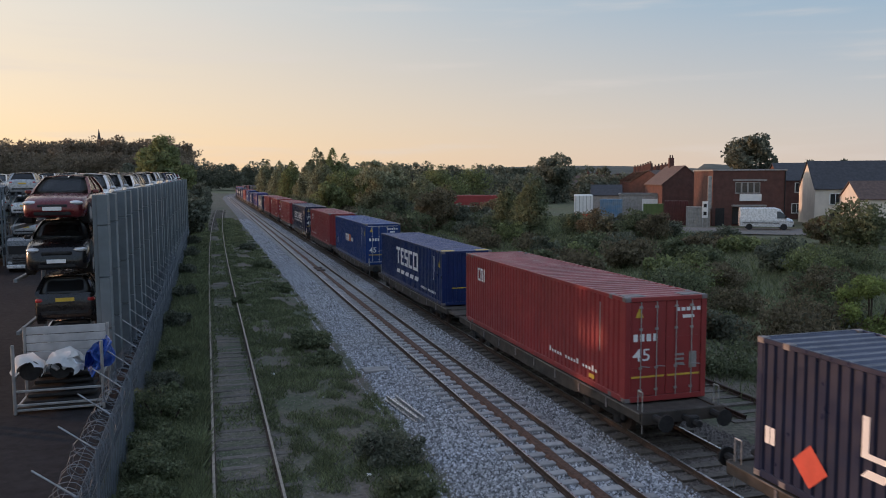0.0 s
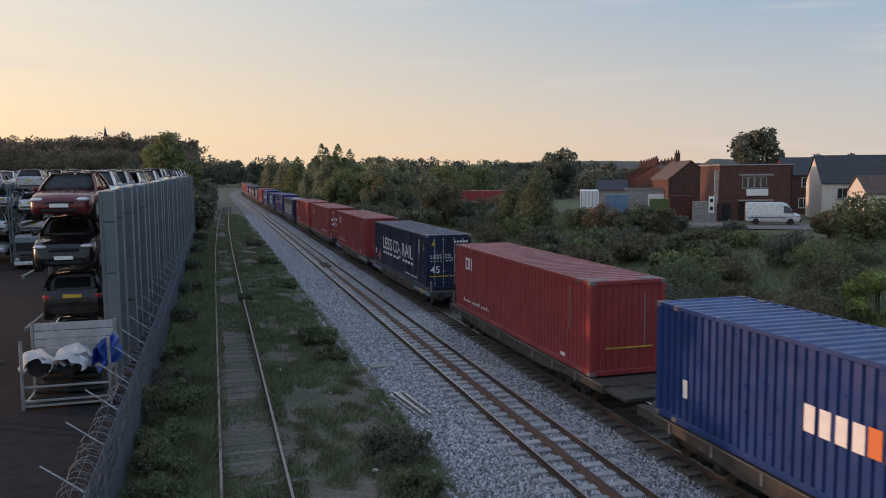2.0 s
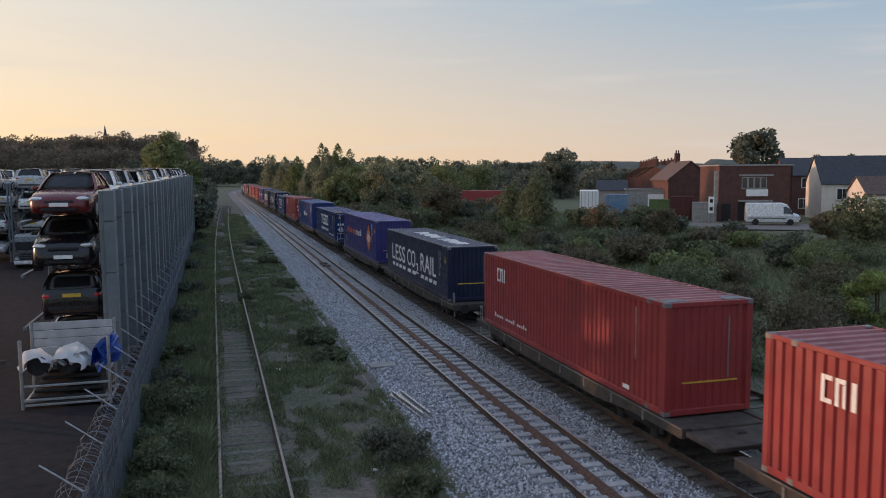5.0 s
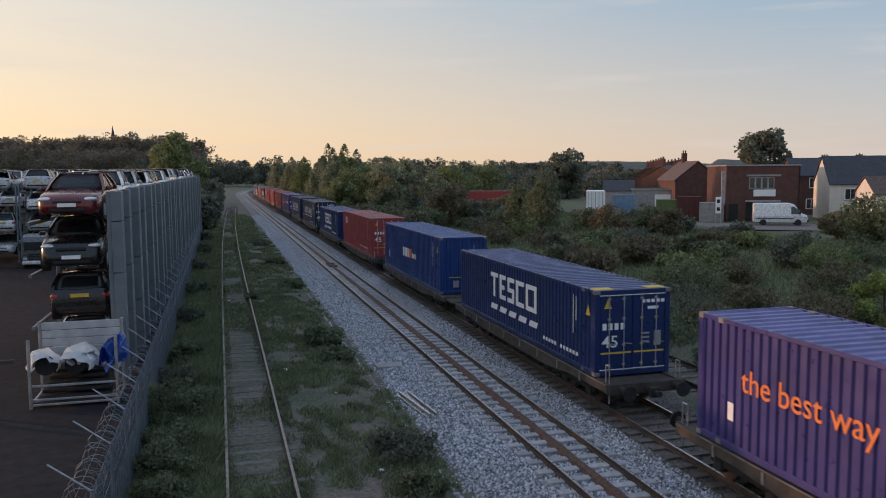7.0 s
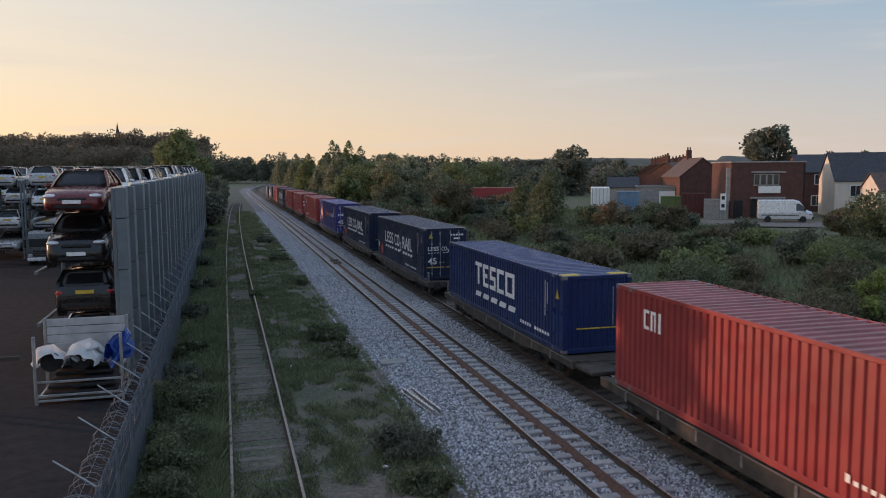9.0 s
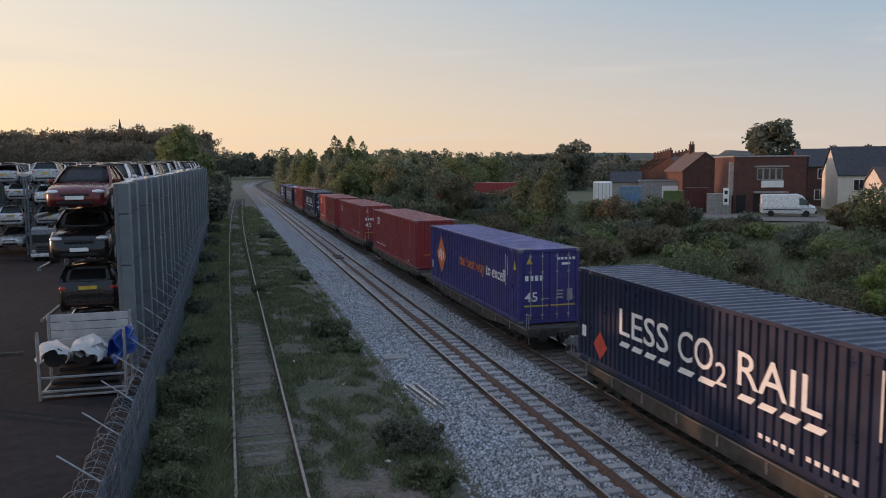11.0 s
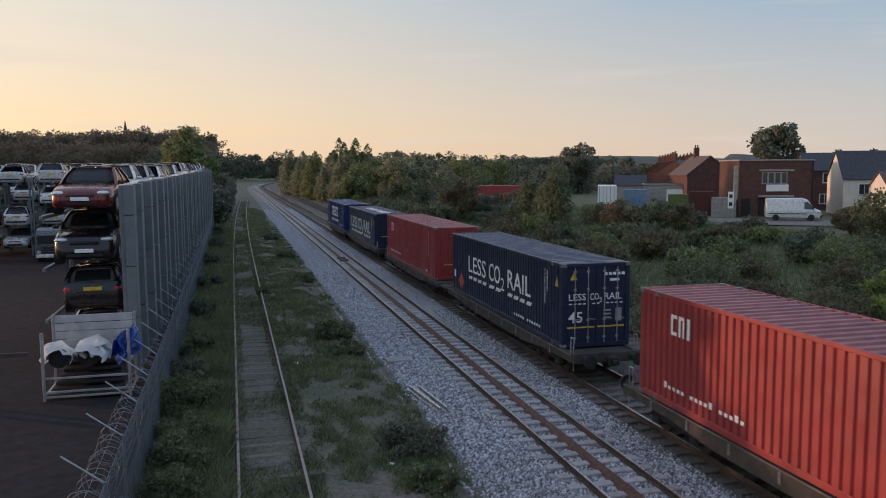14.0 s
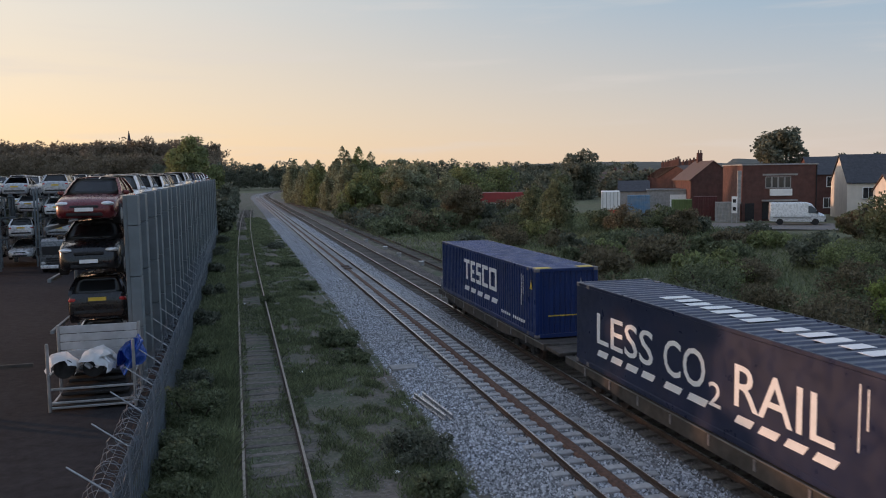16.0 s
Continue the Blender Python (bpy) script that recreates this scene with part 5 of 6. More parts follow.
# tall pale trees on the right of the line
TALL = ((7.2, 168, 9.4), (6.2, 180, 9.0), (5.2, 196, 9.6), (4.4, 215, 10.0), (3.6, 235, 10.4), (8.0, 190, 12.0), (8.9, 210, 11.5), (6.9, 205, 12.6))
for k, (az, dist, h) in enumerate(TALL):
    x, y = by(az, dist)
    tree("lineside_tree", "slender yellow-green tree beside the railway", x + 2, y, -0.3, h * 1.2, 4.4, "leaf_pale_hazed" if k % 3 != 2 else "leaf_gold", 9000, 0.24, "tall", 0.18, 44, 100 + k, "trees along the line", 0.04)
for k, (az, dist, h, w) in enumerate(((9.6, 150, 7.6, 4.0), (11.4, 142, 8.8, 4.4), (12.6, 150, 8.6, 3.8), (14.2, 170, 8.2, 5), (16.5, 190, 8.5, 6), (18.5, 200, 8.0, 6), (10.4, 190, 8.0, 5), (8.3, 140, 5.2, 3.2))):
    x, y = by(az, dist)
    tree("lineside_tree", "broad leafy tree beside the railway", x, y, 0.2, h * 1.2, w, "leaf_pale_hazed" if k in (1, 2, 3) else "leaf_gold", 4800, 0.25, "round", 0.2, 40, 140 + k, "trees along the line", 0.04)
# hawthorn clump by the red trailer, tall dark tree, ash behind the houses
x, y = by(16.0, 112)
tree("hawthorn", "rounded olive hawthorn bush beside the line", x, y, 0.2, 6.0, 3.7, "leaf_brown", 5200, 0.2, seed=3, clumps=50, trunk=0.14, bare=0.02)
x, y = by(24.3, 185)
tree("tree", "dark round broadleaf tree behind the yard", x, y, 0.8, 12.6, 5.2, "leaf_dark", 5200, 0.34, seed=5, clumps=46, trunk=0.3, bare=0.1)
x, y = by(37.3, 128)
tree("tree", "tall broadleaf tree rising behind the brick building", x, y, 1.2, 12.6, 4.2, "leaf_dark", 6000, 0.3, seed=6, clumps=44, trunk=0.3, bare=0.25)
x, y = by(22.6, 92)
tree("young_tree", "bright green young tree at the scrubland edge", x, y, 0.9, 6.6, 2.7, "leaf", 4200, 0.17, "tall", 0.12, 40, 7, bare=0.03)
x, y = by(21.0, 100)
tree("young_tree", "bright green young tree at the scrubland edge", x, y, 0.9, 5.0, 2.2, "leaf", 2600, 0.17, "tall", 0.12, 30, 8, bare=0.03)
x, y = by(43.9, 70)
tree("garden_tree", "grey-green garden tree before the pale house", x, y, 1.2, 4.6, 2.8, "leaf", 4200, 0.15, seed=9, clumps=44, trunk=0.12, bare=0.02)
x, y = by(41.9, 76)
tree("garden_shrub", "olive shrub beside the pale house", x, y, 1.2, 2.6, 1.7, "leaf_brown", 2600, 0.13, seed=10, clumps=30, trunk=0, bare=0.0)
for az, dist, h in ((41.2, 170, 10.6), (43.2, 160, 10.2), (20.4, 260, 10), (27.8, 230, 9.5)):
    x, y = by(az, dist)
    tree("tree", "dark tree far behind the houses", x, y, 1.2, h, 2.6, "leaf_dark", 1500, 0.36, seed=11, clumps=22, trunk=0.2, bare=0.1)

tree("bank_bush", "bright yellow-green bush on the far railway bank", 27.4, 27.6, -0.45, 3.5, 1.6, "leaf_bright", 6500, 0.075, seed=77, trunk=0, clumps=36, bare=0.0)

# scrub on the far bank
rngs = np.random.default_rng(8)
for k in range(120):
    y = 13 + 120 * rngs.random() ** 1.25
    x = 17.5 + rngs.random() ** 0.8 * (14 + y * 0.22)
    h = rngs.uniform(1.2, 2.7) * (0.75 if x < 20 else 1.0)
    if math.degrees(math.atan2(x, y)) > 44:
        x = y * 0.9
        if x < 17:
            continue
    dist = math.hypot(x, y)
    if dist < 37 and x > y * 0.86:
        h = min(h, 1.1)
    if math.degrees(math.atan2(x, y)) > 23:
        h = min(h, 7.04 - 0.07 * dist - height(x, y))
        if h < 0.4:
            continue
    tree("scrub_bush", "tangled bramble and willow scrub bush beside the railway", x, y, height(x, y) - 0.05, h, rngs.uniform(1.3, 2.6), ("leaf", "leaf_brown", "leaf_gold", "leaf_brown", "leaf", "leaf_dark", "leaf_brown")[k % 7],
         int(2600 if y < 60 else 1500), 0.085 if y < 45 else 0.14, seed=300 + k, trunk=0, clumps=26, group="lineside scrub", bare=0.0)

for k in range(34):
    x, y = by(rngs.uniform(6.5, 21), rngs.uniform(95, 165))
    x = max(x, 19)
    tree("scrub_bush", "low tangled scrub bush beside the railway", x, y, height(x, y) - 0.05, rngs.uniform(1.8, 3.2), rngs.uniform(2.2, 3.6), ("leaf", "leaf_dark", "leaf_brown")[k % 3],
         1500, 0.2, seed=900 + k, trunk=0, clumps=24, group="lineside scrub", bare=0.0)

# weeds and bushes between the tracks
for x, y, h, w, m in ((4.3, 19.5, 0.8, 0.95, "leaf_dark"), (4.1, 33.8, 0.75, 0.95, "leaf"), (-1.55, 27.5, 0.95, 0.8, "leaf_dark"), (-1.4, 21.6, 0.8, 0.8, "leaf"), (-1.45, 24.2, 1.45, 1.0, "leaf"), (-1.4, 19.5, 0.9, 0.85, "leaf"),
                      (4.25, 17.0, 0.5, 0.65, "leaf"), (-1.4, 17.6, 0.8, 0.75, "leaf"), (-1.5, 32, 0.8, 0.7, "leaf"), (-1.55, 40, 0.9, 0.8, "leaf_dark"), (-1.5, 50, 0.9, 0.8, "leaf_dark"), (4.4, 52, 0.5, 0.8, "leaf"), (4.1, 66, 0.5, 0.9, "leaf"), (4.2, 31, 0.35, 0.7, "leaf"),
                      (1.55, 47.0, 0.5, 0.4, "leaf"), (3.9, 84, 0.6, 1.0, "leaf_dark"), (-1.6, 62, 1.0, 0.8, "leaf_dark"), (-1.6, 76, 1.1, 0.9, "leaf_dark"), (-1.6, 90, 1.3, 0.9, "leaf_dark")):
    tree("bramble_bush", "low leafy bramble growing beside the siding", x, y, cess_z(x, y) - 0.03, h, w, m, 4200, 0.045 if y < 30 else 0.07, seed=500, trunk=0, clumps=26, group="brambles by the siding", bare=0.0)


def grass(name, n, xr, yr, h, keep, mat, seed, zfun, label):
    rng = np.random.default_rng(seed)
    x = rng.uniform(*xr, n)
    y = yr[0] + (yr[1] - yr[0]) * rng.random(n) ** 1.5
    ok = np.array([keep(a, b) > r for a, b, r in zip(x, y, rng.random(n))])
    x, y = x[ok], y[ok]
    n = len(x)
    z = np.array([zfun(a, b) for a, b in zip(x, y)])
    th = rng.uniform(0, 6.28, n)
    hh = h * rng.uniform(0.4, 1.3, n)
    w = 0.009 + 0.0005 * y
    lean = rng.normal(0, 0.7, (n, 2)) * hh[:, None]
    a = np.stack([x - np.cos(th) * w, y - np.sin(th) * w, z], 1)
    b = np.stack([x + np.cos(th) * w, y + np.sin(th) * w, z], 1)
    c = np.stack([x + lean[:, 0], y + lean[:, 1], z + hh], 1)
    me = raw_mesh(name, np.stack([a, b, c], 1).reshape(-1, 3), 3, [mat])
    return tagged(new(name, me), label, "grass", kind="stuff")


def patch(x, y, s=0.35, k=0):
    return noise.noise((x * s, y * s * 0.6, k)) * 1.6


grass("verge_grass", 190000, (-2.15, -0.2), (12, 190), 0.34, lambda x, y: 0.62 + 0.5 * patch(x, y, 0.9, 2) + (0.2 if x < -0.9 else 0), "grass", 1, cess_z, "long green grass between the siding and fence")
grass("siding_weeds", 120000, (-0.2, 1.9), (12, 115), 0.12, lambda x, y: 0.02 + 0.6 * patch(x, y, 0.5) + y * 0.0025 + (0.28 if 0.5 < abs(x - X_SIDING) else -0.1) - (0.3 if abs(abs(x - X_SIDING) - 0.75) < 0.1 else 0), "grass", 2, cess_z, "thin weeds growing through the siding")
grass("cess_grass", 330000, (1.55, 5.3), (12, 150), 0.14, lambda x, y: 0.16 + 0.5 * patch(x, y, 0.5, 4) + 0.45 * patch(x, y, 1.7, 9) + min(0.13, max(0, (y - 20) * 0.01)) - max(0, x - 4.4) * 0.35, "grass", 3, cess_z, "patchy grass on the cinder strip between tracks")
grass("bank_grass", 120000, (16.5, 48), (12, 120), 0.5, lambda x, y: 0.6, "grass", 4, lambda x, y: height(x, y) - 0.03, "rough tall grass on the railway bank")

# ---------------------------------------------------------------- town on the right


def facing(az, dist, z=TOWN_Z, turn=0.0):
    """A place at that bearing and distance; its -y side looks back at the bridge, turned by so many degrees."""
    x, y = by(az, dist)
    return pose(x, y, z, 0, 0, -az + turn)


def window(parent, x, z, w, h, y=-0.01, frame_mat="white", wall_mat=None):
    fr = part("window", boxm(x - w / 2 - 0.07, y - 0.04, z - 0.07, x + w / 2 + 0.07, y + 0.02, z + h + 0.07), frame_mat, parent, "white framed window")
    n = 2 if w > 0.9 else 1
    for k in range(n):
        x0 = x - w / 2 + k * w / n
        part("pane", boxm(x0 + 0.03, y - 0.06, z, x0 + w / n - 0.03, y - 0.035, z + h), "glass", fr)
    part("sill", boxm(x - w / 2 - 0.12, y - 0.12, z - 0.15, x + w / 2 + 0.12, y + 0.0, z - 0.08), "concrete", fr)
    return fr


def chimney(parent, x, y, z, h=1.3, mat="brick"):
    st = part("chimney", boxm(x - 0.35, y - 0.28, z - 0.6, x + 0.35, y + 0.28, z + h, 0.02), mat, parent)
    for s in (-0.17, 0.17):
        bm = bmesh.new()
        bar(bm, (x + s, y, z + h), (x + s, y, z + h + 0.4), 0.1, 8)
        part("chimney_pot", bm, "tile", st)


def house(name, label, m, w, d, eaves, ridge, wall="brick", roof="slate", along_x=True, windows=(), chimneys=(), group=""):
    """A pitched-roof house; its front is the -y side, 0 to w along x."""
    h = thing(name, label, "house", group, m)
    bm = bmesh.new()
    box(bm, 0, 0, -0.6, w, d, eaves)
    if along_x:
        for x in (0.0, w):
            x2 = x + (0.25 if x == 0 else -0.25)
            a = [bm.verts.new(p) for p in ((x, 0, eaves), (x, d, eaves), (x, d / 2, ridge - 0.06))]
            b = [bm.verts.new(p) for p in ((x2, 0, eaves), (x2, d, eaves), (x2, d / 2, ridge - 0.06))]
            bm.faces.new(a); bm.faces.new(b[::-1])
            for k in range(3):
                bm.faces.new((a[k], a[(k + 1) % 3], b[(k + 1) % 3], b[k]))
    else:
        for y in (0.0, d):
            y2 = y + (0.25 if y == 0 else -0.25)
            a = [bm.verts.new(p) for p in ((0, y, eaves), (w, y, eaves), (w / 2, y, ridge - 0.06))]
            b = [bm.verts.new(p) for p in ((0, y2, eaves), (w, y2, eaves), (w / 2, y2, ridge - 0.06))]
            bm.faces.new(a); bm.faces.new(b[::-1])
            for k in range(3):
                bm.faces.new((a[k], a[(k + 1) % 3], b[(k + 1) % 3], b[k]))
    bmesh.ops.recalc_face_normals(bm, faces=bm.faces[:])
    part("wall", bm, wall, h)
    o, t = 0.22, 0.1
    span = d if along_x else w
    slope = (ridge - eaves) / (span / 2)
    for s in (0, 1):
        bm = bmesh.new()
        e = -o if s == 0 else span + o
        ze = eaves - o * slope
        prof = [(e, ze), (span / 2, ridge), (span / 2, ridge + t), (e, ze + t)]
        lo, hi = -0.15, (w if along_x else d) + 0.15
        pts = [[((q, p, z) if along_x else (p, q, z)) for p, z in prof] for q in (lo, hi)]
        loft(bm, pts)
        bmesh.ops.recalc_face_normals(bm, faces=bm.faces[:])
        part("roof", bm, roof, h)
    for x, z, ww, hh in windows:
        window(h, x, z, ww, hh)
    for x, y in chimneys:
        chimney(h, x, y, ridge)
    return h


def flat_block(name, label, m, w, d, hgt, wall):
    b = thing(name, label, "building", at=m)
    part("wall", boxm(0, 0, -0.6, w, d, hgt), wall, b)
    part("coping", boxm(-0.12, -0.12, hgt, w + 0.12, d + 0.12, hgt + 0.16, 0.02), "concrete", b)
    part("roof", boxm(0.2, 0.2, hgt + 0.161, w - 0.2, d - 0.2, hgt + 0.2), "slate", b)
    return b


# brick commercial block with a flat roof
blk = flat_block("brick_block", "two-storey red brick flat-roofed commercial building", facing(35.0, 100, turn=15), 8.4, 9, 6.5, "brick")
fr = part("shopfront", boxm(2.3, -0.12, 0.2, 6.2, 0.02, 2.2, 0.02), "dark", blk, "dark shuttered shopfront")
for k in range(4):
    window(blk, 2.95 + k * 0.72, 3.95, 0.58, 1.15, frame_mat="concrete")
part("lintel", boxm(2.3, -0.1, 5.3, 6.2, 0.02, 5.5), "concrete", blk)
part("sign_board", boxm(3.1, -0.2, 2.95, 5.6, -0.02, 3.75, 0.02), "white", blk, "blank white signboard")
part("canopy", boxm(2.2, -0.55, 2.3, 6.1, 0.0, 2.5, 0.02), "concrete", blk)
# Pale strip added to stand for the sunlit left side wall.
part("side_poster", boxm(-0.6, -0.2, 2.0, -0.15, 0.0, 5.9, 0.02), "concrete", blk)
part("door", boxm(0.35, -0.05, 0, 1.4, 0.02, 2.1, 0.01), "dark", blk)
part("drainpipe", bar(bmesh.new(), (8.3, -0.08, 0), (8.3, -0.08, 6.4), 0.06), "dark", blk)

# slate-roofed brick house beside it, pale gabled house, brick houses and terrace
house("brick_house", "brick house with dark slate roof", facing(39.2, 118, turn=15), 4.4, 8, 5.3, 7.6, windows=((2.4, 3.7, 0.9, 1.2), (2.2, 0.9, 1.2, 1.2)))
house("pale_house", "cream rendered house with dark slate roof and lit gable", facing(41.3, 106, turn=15), 14, 7.2, 4.4, 7.6, "render",
      windows=((2.3, 2.5, 1.2, 1.2), (5.5, 2.5, 1.2, 1.2), (9.0, 2.5, 1.2, 1.2), (2.3, 0.6, 1.3, 1.2)), chimneys=((13, 3.6),))
house("pale_annexe", "pale rendered annexe with a lean roof", facing(43.9, 96, turn=20), 6, 6, 3.4, 5.2, "render", "tile")
house("brick_house", "red brick house with sloping tiled roof", facing(31.7, 116, turn=16), 6.2, 9, 4.8, 7.3, "brick", "tile", False, windows=((2.0, 0.8, 0.9, 1.1),), chimneys=((3.1, 6.5),))
for k in range(7):
    house("terraced_house", "red brick terraced house with tall chimney", facing(32.0 - 0.22 * k, 150 + k * 9, turn=62), 8.2, 7.5, 4.9, 7.0, "brick", "tile",
          windows=((1.6, 3.3, 0.9, 1.2), (5.2, 3.3, 0.9, 1.2), (1.6, 0.8, 1.2, 1.2)), chimneys=((0.6, 3.7), (7.6, 3.7)), group="terraced houses")
for az, dist, w, e, r, mat in ((24.9, 235, 9, 3.6, 5.2, "render"), (27.2, 230, 10, 4.0, 5.9, "brick"), (28.6, 230, 8, 3.8, 5.6, "brick"), (23.9, 260, 14, 4.5, 6.5, "render"), (26.6, 260, 12, 4.5, 6.5, "brick")):
    house("far_house", "distant pale-walled house among trees", facing(az, dist, 1.0, 10), w, 8, e, r, mat, "tile", windows=((2, 3, 1.2, 1.2), (6, 3, 1.2, 1.2), (2, 0.8, 1.2, 1.2), (6, 0.8, 1.2, 1.2)), chimneys=((1, 4),), group="far houses")

# yard of sheds and boxes before the houses
M["box_green"] = material("faded_green_paint", (0.13, 0.19, 0.06), 0.6, scale=2, spread=0.15, second=(0.1, 0.13, 0.05))
M["box_red"] = material("dark_maroon_paint", (0.10, 0.022, 0.024), 0.6, scale=2, spread=0.2, second=(0.07, 0.025, 0.022))
M["box_blue"] = material("mid_blue_paint", (0.10, 0.24, 0.42), 0.6, scale=2, spread=0.15, second=(0.3, 0.35, 0.4), second_scale=1.2)


def store_box(label, m, L, H, mat, name="storage_container"):
    c = thing(name, label, "container", "storage boxes in the town yard", m)
    bm = bmesh.new()
    corrugated(bm, "x", 0.0, 0.1, L - 0.1, 0.15, H - 0.1, -1, 0.28, 0.04)
    part("side_wall", bm, mat, c)
    bm = bmesh.new()
    box(bm, 0, 0.05, 0.1, L, 2.4, H - 0.02)
    part("shell", bm, mat, c)
    bm = bmesh.new()
    for x in (0, L - 0.12):
        box(bm, x, -0.03, 0, x + 0.12, 0.12, H, 0.01)
    box(bm, 0.12, -0.03, 0, L - 0.12, 0.1, 0.15)
    box(bm, 0.12, -0.03, H - 0.11, L - 0.12, 0.1, H)
    part("frame", bm, mat, c)
    return c


store_box("faded green steel storage container in the yard", facing(30.45, 102), 2.4, 2.5, "box_green")
store_box("dark red steel storage container in the yard", facing(31.9, 101), 2.7, 2.9, "box_red")
store_box("grey steel storage container in the yard", facing(33.3, 98), 2.7, 2.3, "concrete")
store_box("mid-blue steel storage container in the yard", facing(27.5, 112), 3.0, 2.8, "box_blue")
shed = house("shed", "low dark-roofed shed with pale wall", facing(26.9, 122), 4.4, 5, 3.2, 4.6, "concrete", "slate")
wallb = flat_block("workshop", "long low grey workshop with flat roof", facing(28.8, 118), 7.5, 5, 3.3, "concrete")
part("roller_door", boxm(3.2, -0.05, 0.1, 6.0, 0.02, 2.7), "white", wallb)
sg = thing("notice_board", "white notice board on posts with dark marks", "sign", at=facing(34.35, 97))
part("board", boxm(0, -0.04, 1.1, 0.62, 0.0, 3.0, 0.01), "white", sg)
for z in (1.4, 2.3):
    part("dark_bar", boxm(0.14, -0.06, z, 0.48, -0.041, z + 0.4), "dark", sg)
for x in (0.05, 0.57):
    part("post", boxm(x - 0.04, 0.01, -0.3, x + 0.04, 0.08, 3.0), "steel", sg)

lorry2 = thing("box_lorry", "white box lorry with red tail seen from behind", "lorry", at=facing(25.7, 110))
part("box_body", boxm(0, 0, 0.9, 2.5, 6, 3.4, 0.05), "white", lorry2)
for k in range(5):
    part("body_rib", boxm(0.2 + k * 0.48, -0.03, 1.0, 0.26 + k * 0.48, 0.0, 3.3), "concrete", lorry2)
part("tail_frame", boxm(0.1, -0.15, 0.5, 2.4, 0.0, 0.85, 0.03), "redmark", lorry2)
for s in (0.35, 2.15):
    for y in (0.8, 4.8):
        bm = bmesh.new()
        bar(bm, (s - 0.2, y, 0.48), (s + 0.2, y, 0.48), 0.48, 14)
        part("wheel", bm, "dark", lorry2)

tr = thing("red_trailer", "red curtain-sided lorry trailer parked behind bushes", "trailer", at=facing(17.2, 140, 0.9, turn=-6))
part("body", boxm(0, 0, 1.0, 7.6, 2.5, 3.1, 0.05), "red", tr)
part("chassis", boxm(0.2, 0.2, 0.6, 7.4, 2.3, 0.98), "dark", tr)
part("cab", boxm(7.7, 0.1, 0.6, 9.3, 2.4, 2.9, 0.15), "car_white", tr)
for x in (1.2, 2.4, 8.4):
    bm = bmesh.new()
    bar(bm, (x, 0.05, 0.45), (x, 2.4, 0.45), 0.45, 14)
    part("axle_wheels", bm, "dark", tr)
bm = loft(bmesh.new(), [[(x, 0, 0.2), (x, 1.7, 0.2), (x, 1.6, z), (x, 0.1, z)] for x, z in ((0, 0.7), (0.9, 0.95), (1.5, 1.4), (3.2, 1.4), (4.2, 0.95))])
hb = thing("parked_car", "white car parked beside the red trailer", "car", at=facing(17.5, 133, 0.95))
part("body", bm, "car_white", hb)
part("side_glass", boxm(1.3, -0.02, 0.95, 3.3, 0.02, 1.28), "glass", hb)
for x in (0.8, 3.4):
    part("wheel", bar(bmesh.new(), (x, -0.02, 0.3), (x, 0.2, 0.3), 0.3, 12), "dark", hb)

# panel van, nose to the right
van = thing("panel_van", "white high-roofed panel van parked on the track", "van", at=facing(36.75, 92, 1.3, turn=4))
secs = []
for x, zt, zb, inset in ((0.0, 2.2, 0.5, 0.06), (0.06, 2.38, 0.38, 0.0), (3.6, 2.4, 0.36, 0.0), (4.1, 2.22, 0.36, 0.04), (4.75, 1.35, 0.36, 0.06), (5.3, 1.12, 0.38, 0.1), (5.45, 0.9, 0.42, 0.2)):
    secs.append([(x, inset, zb), (x, inset - 0.02, 1.0 if zt > 1.2 else zt * 0.8), (x, inset + 0.1, zt - 0.1), (x, inset + 0.28, zt), (x, 1.72 - inset, zt), (x, 1.9 - inset, zt - 0.1), (x, 2.0 - inset, 1.0 if zt > 1.2 else zt * 0.8), (x, 2.0 - inset, zb)])
bm = loft(bmesh.new(), secs)
bmesh.ops.recalc_face_normals(bm, faces=bm.faces[:])
part("body", bm, "car_white", van)
bm = bmesh.new()
loft(bm, [[(3.75, -0.035, 1.25), (4.72, -0.0, 1.25), (4.45, 0.06, 1.72), (4.05, 0.1, 2.0), (3.75, 0.05, 2.0)], [(3.75, 0.1, 1.25), (4.72, 0.1, 1.25), (4.45, 0.15, 1.72), (4.05, 0.18, 2.0), (3.75, 0.15, 2.0)]])
part("cab_window", bm, "glass", van)
for x in (1.0, 4.45):
    for y in (0.02, 1.75):
        bm = bmesh.new()
        bar(bm, (x, y - 0.03, 0.34), (x, y + 0.22, 0.34), 0.34, 16)
        part("wheel", bm, "dark", van)
part("side_moulding", boxm(0.3, -0.05, 0.72, 4.0, -0.01, 0.8), "dark", van)
part("bumper", boxm(5.2, 0.1, 0.36, 5.52, 1.9, 0.62, 0.05), "dark", van)
part("headlamp", boxm(5.0, 0.02, 0.82, 5.4, 0.25, 1.0, 0.04), "lamp_clear", van)
part("door_mirror", boxm(4.55, -0.2, 1.25, 4.7, -0.02, 1.55, 0.03), "dark", van)
x, y = by(36.0, 76)
tree("garden_shrub", "dark low shrub beside the parked van", x, y, 1.2, 1.5, 1.4, "leaf_dark", 1800, 0.1, seed=31, clumps=24, trunk=0, bare=0)

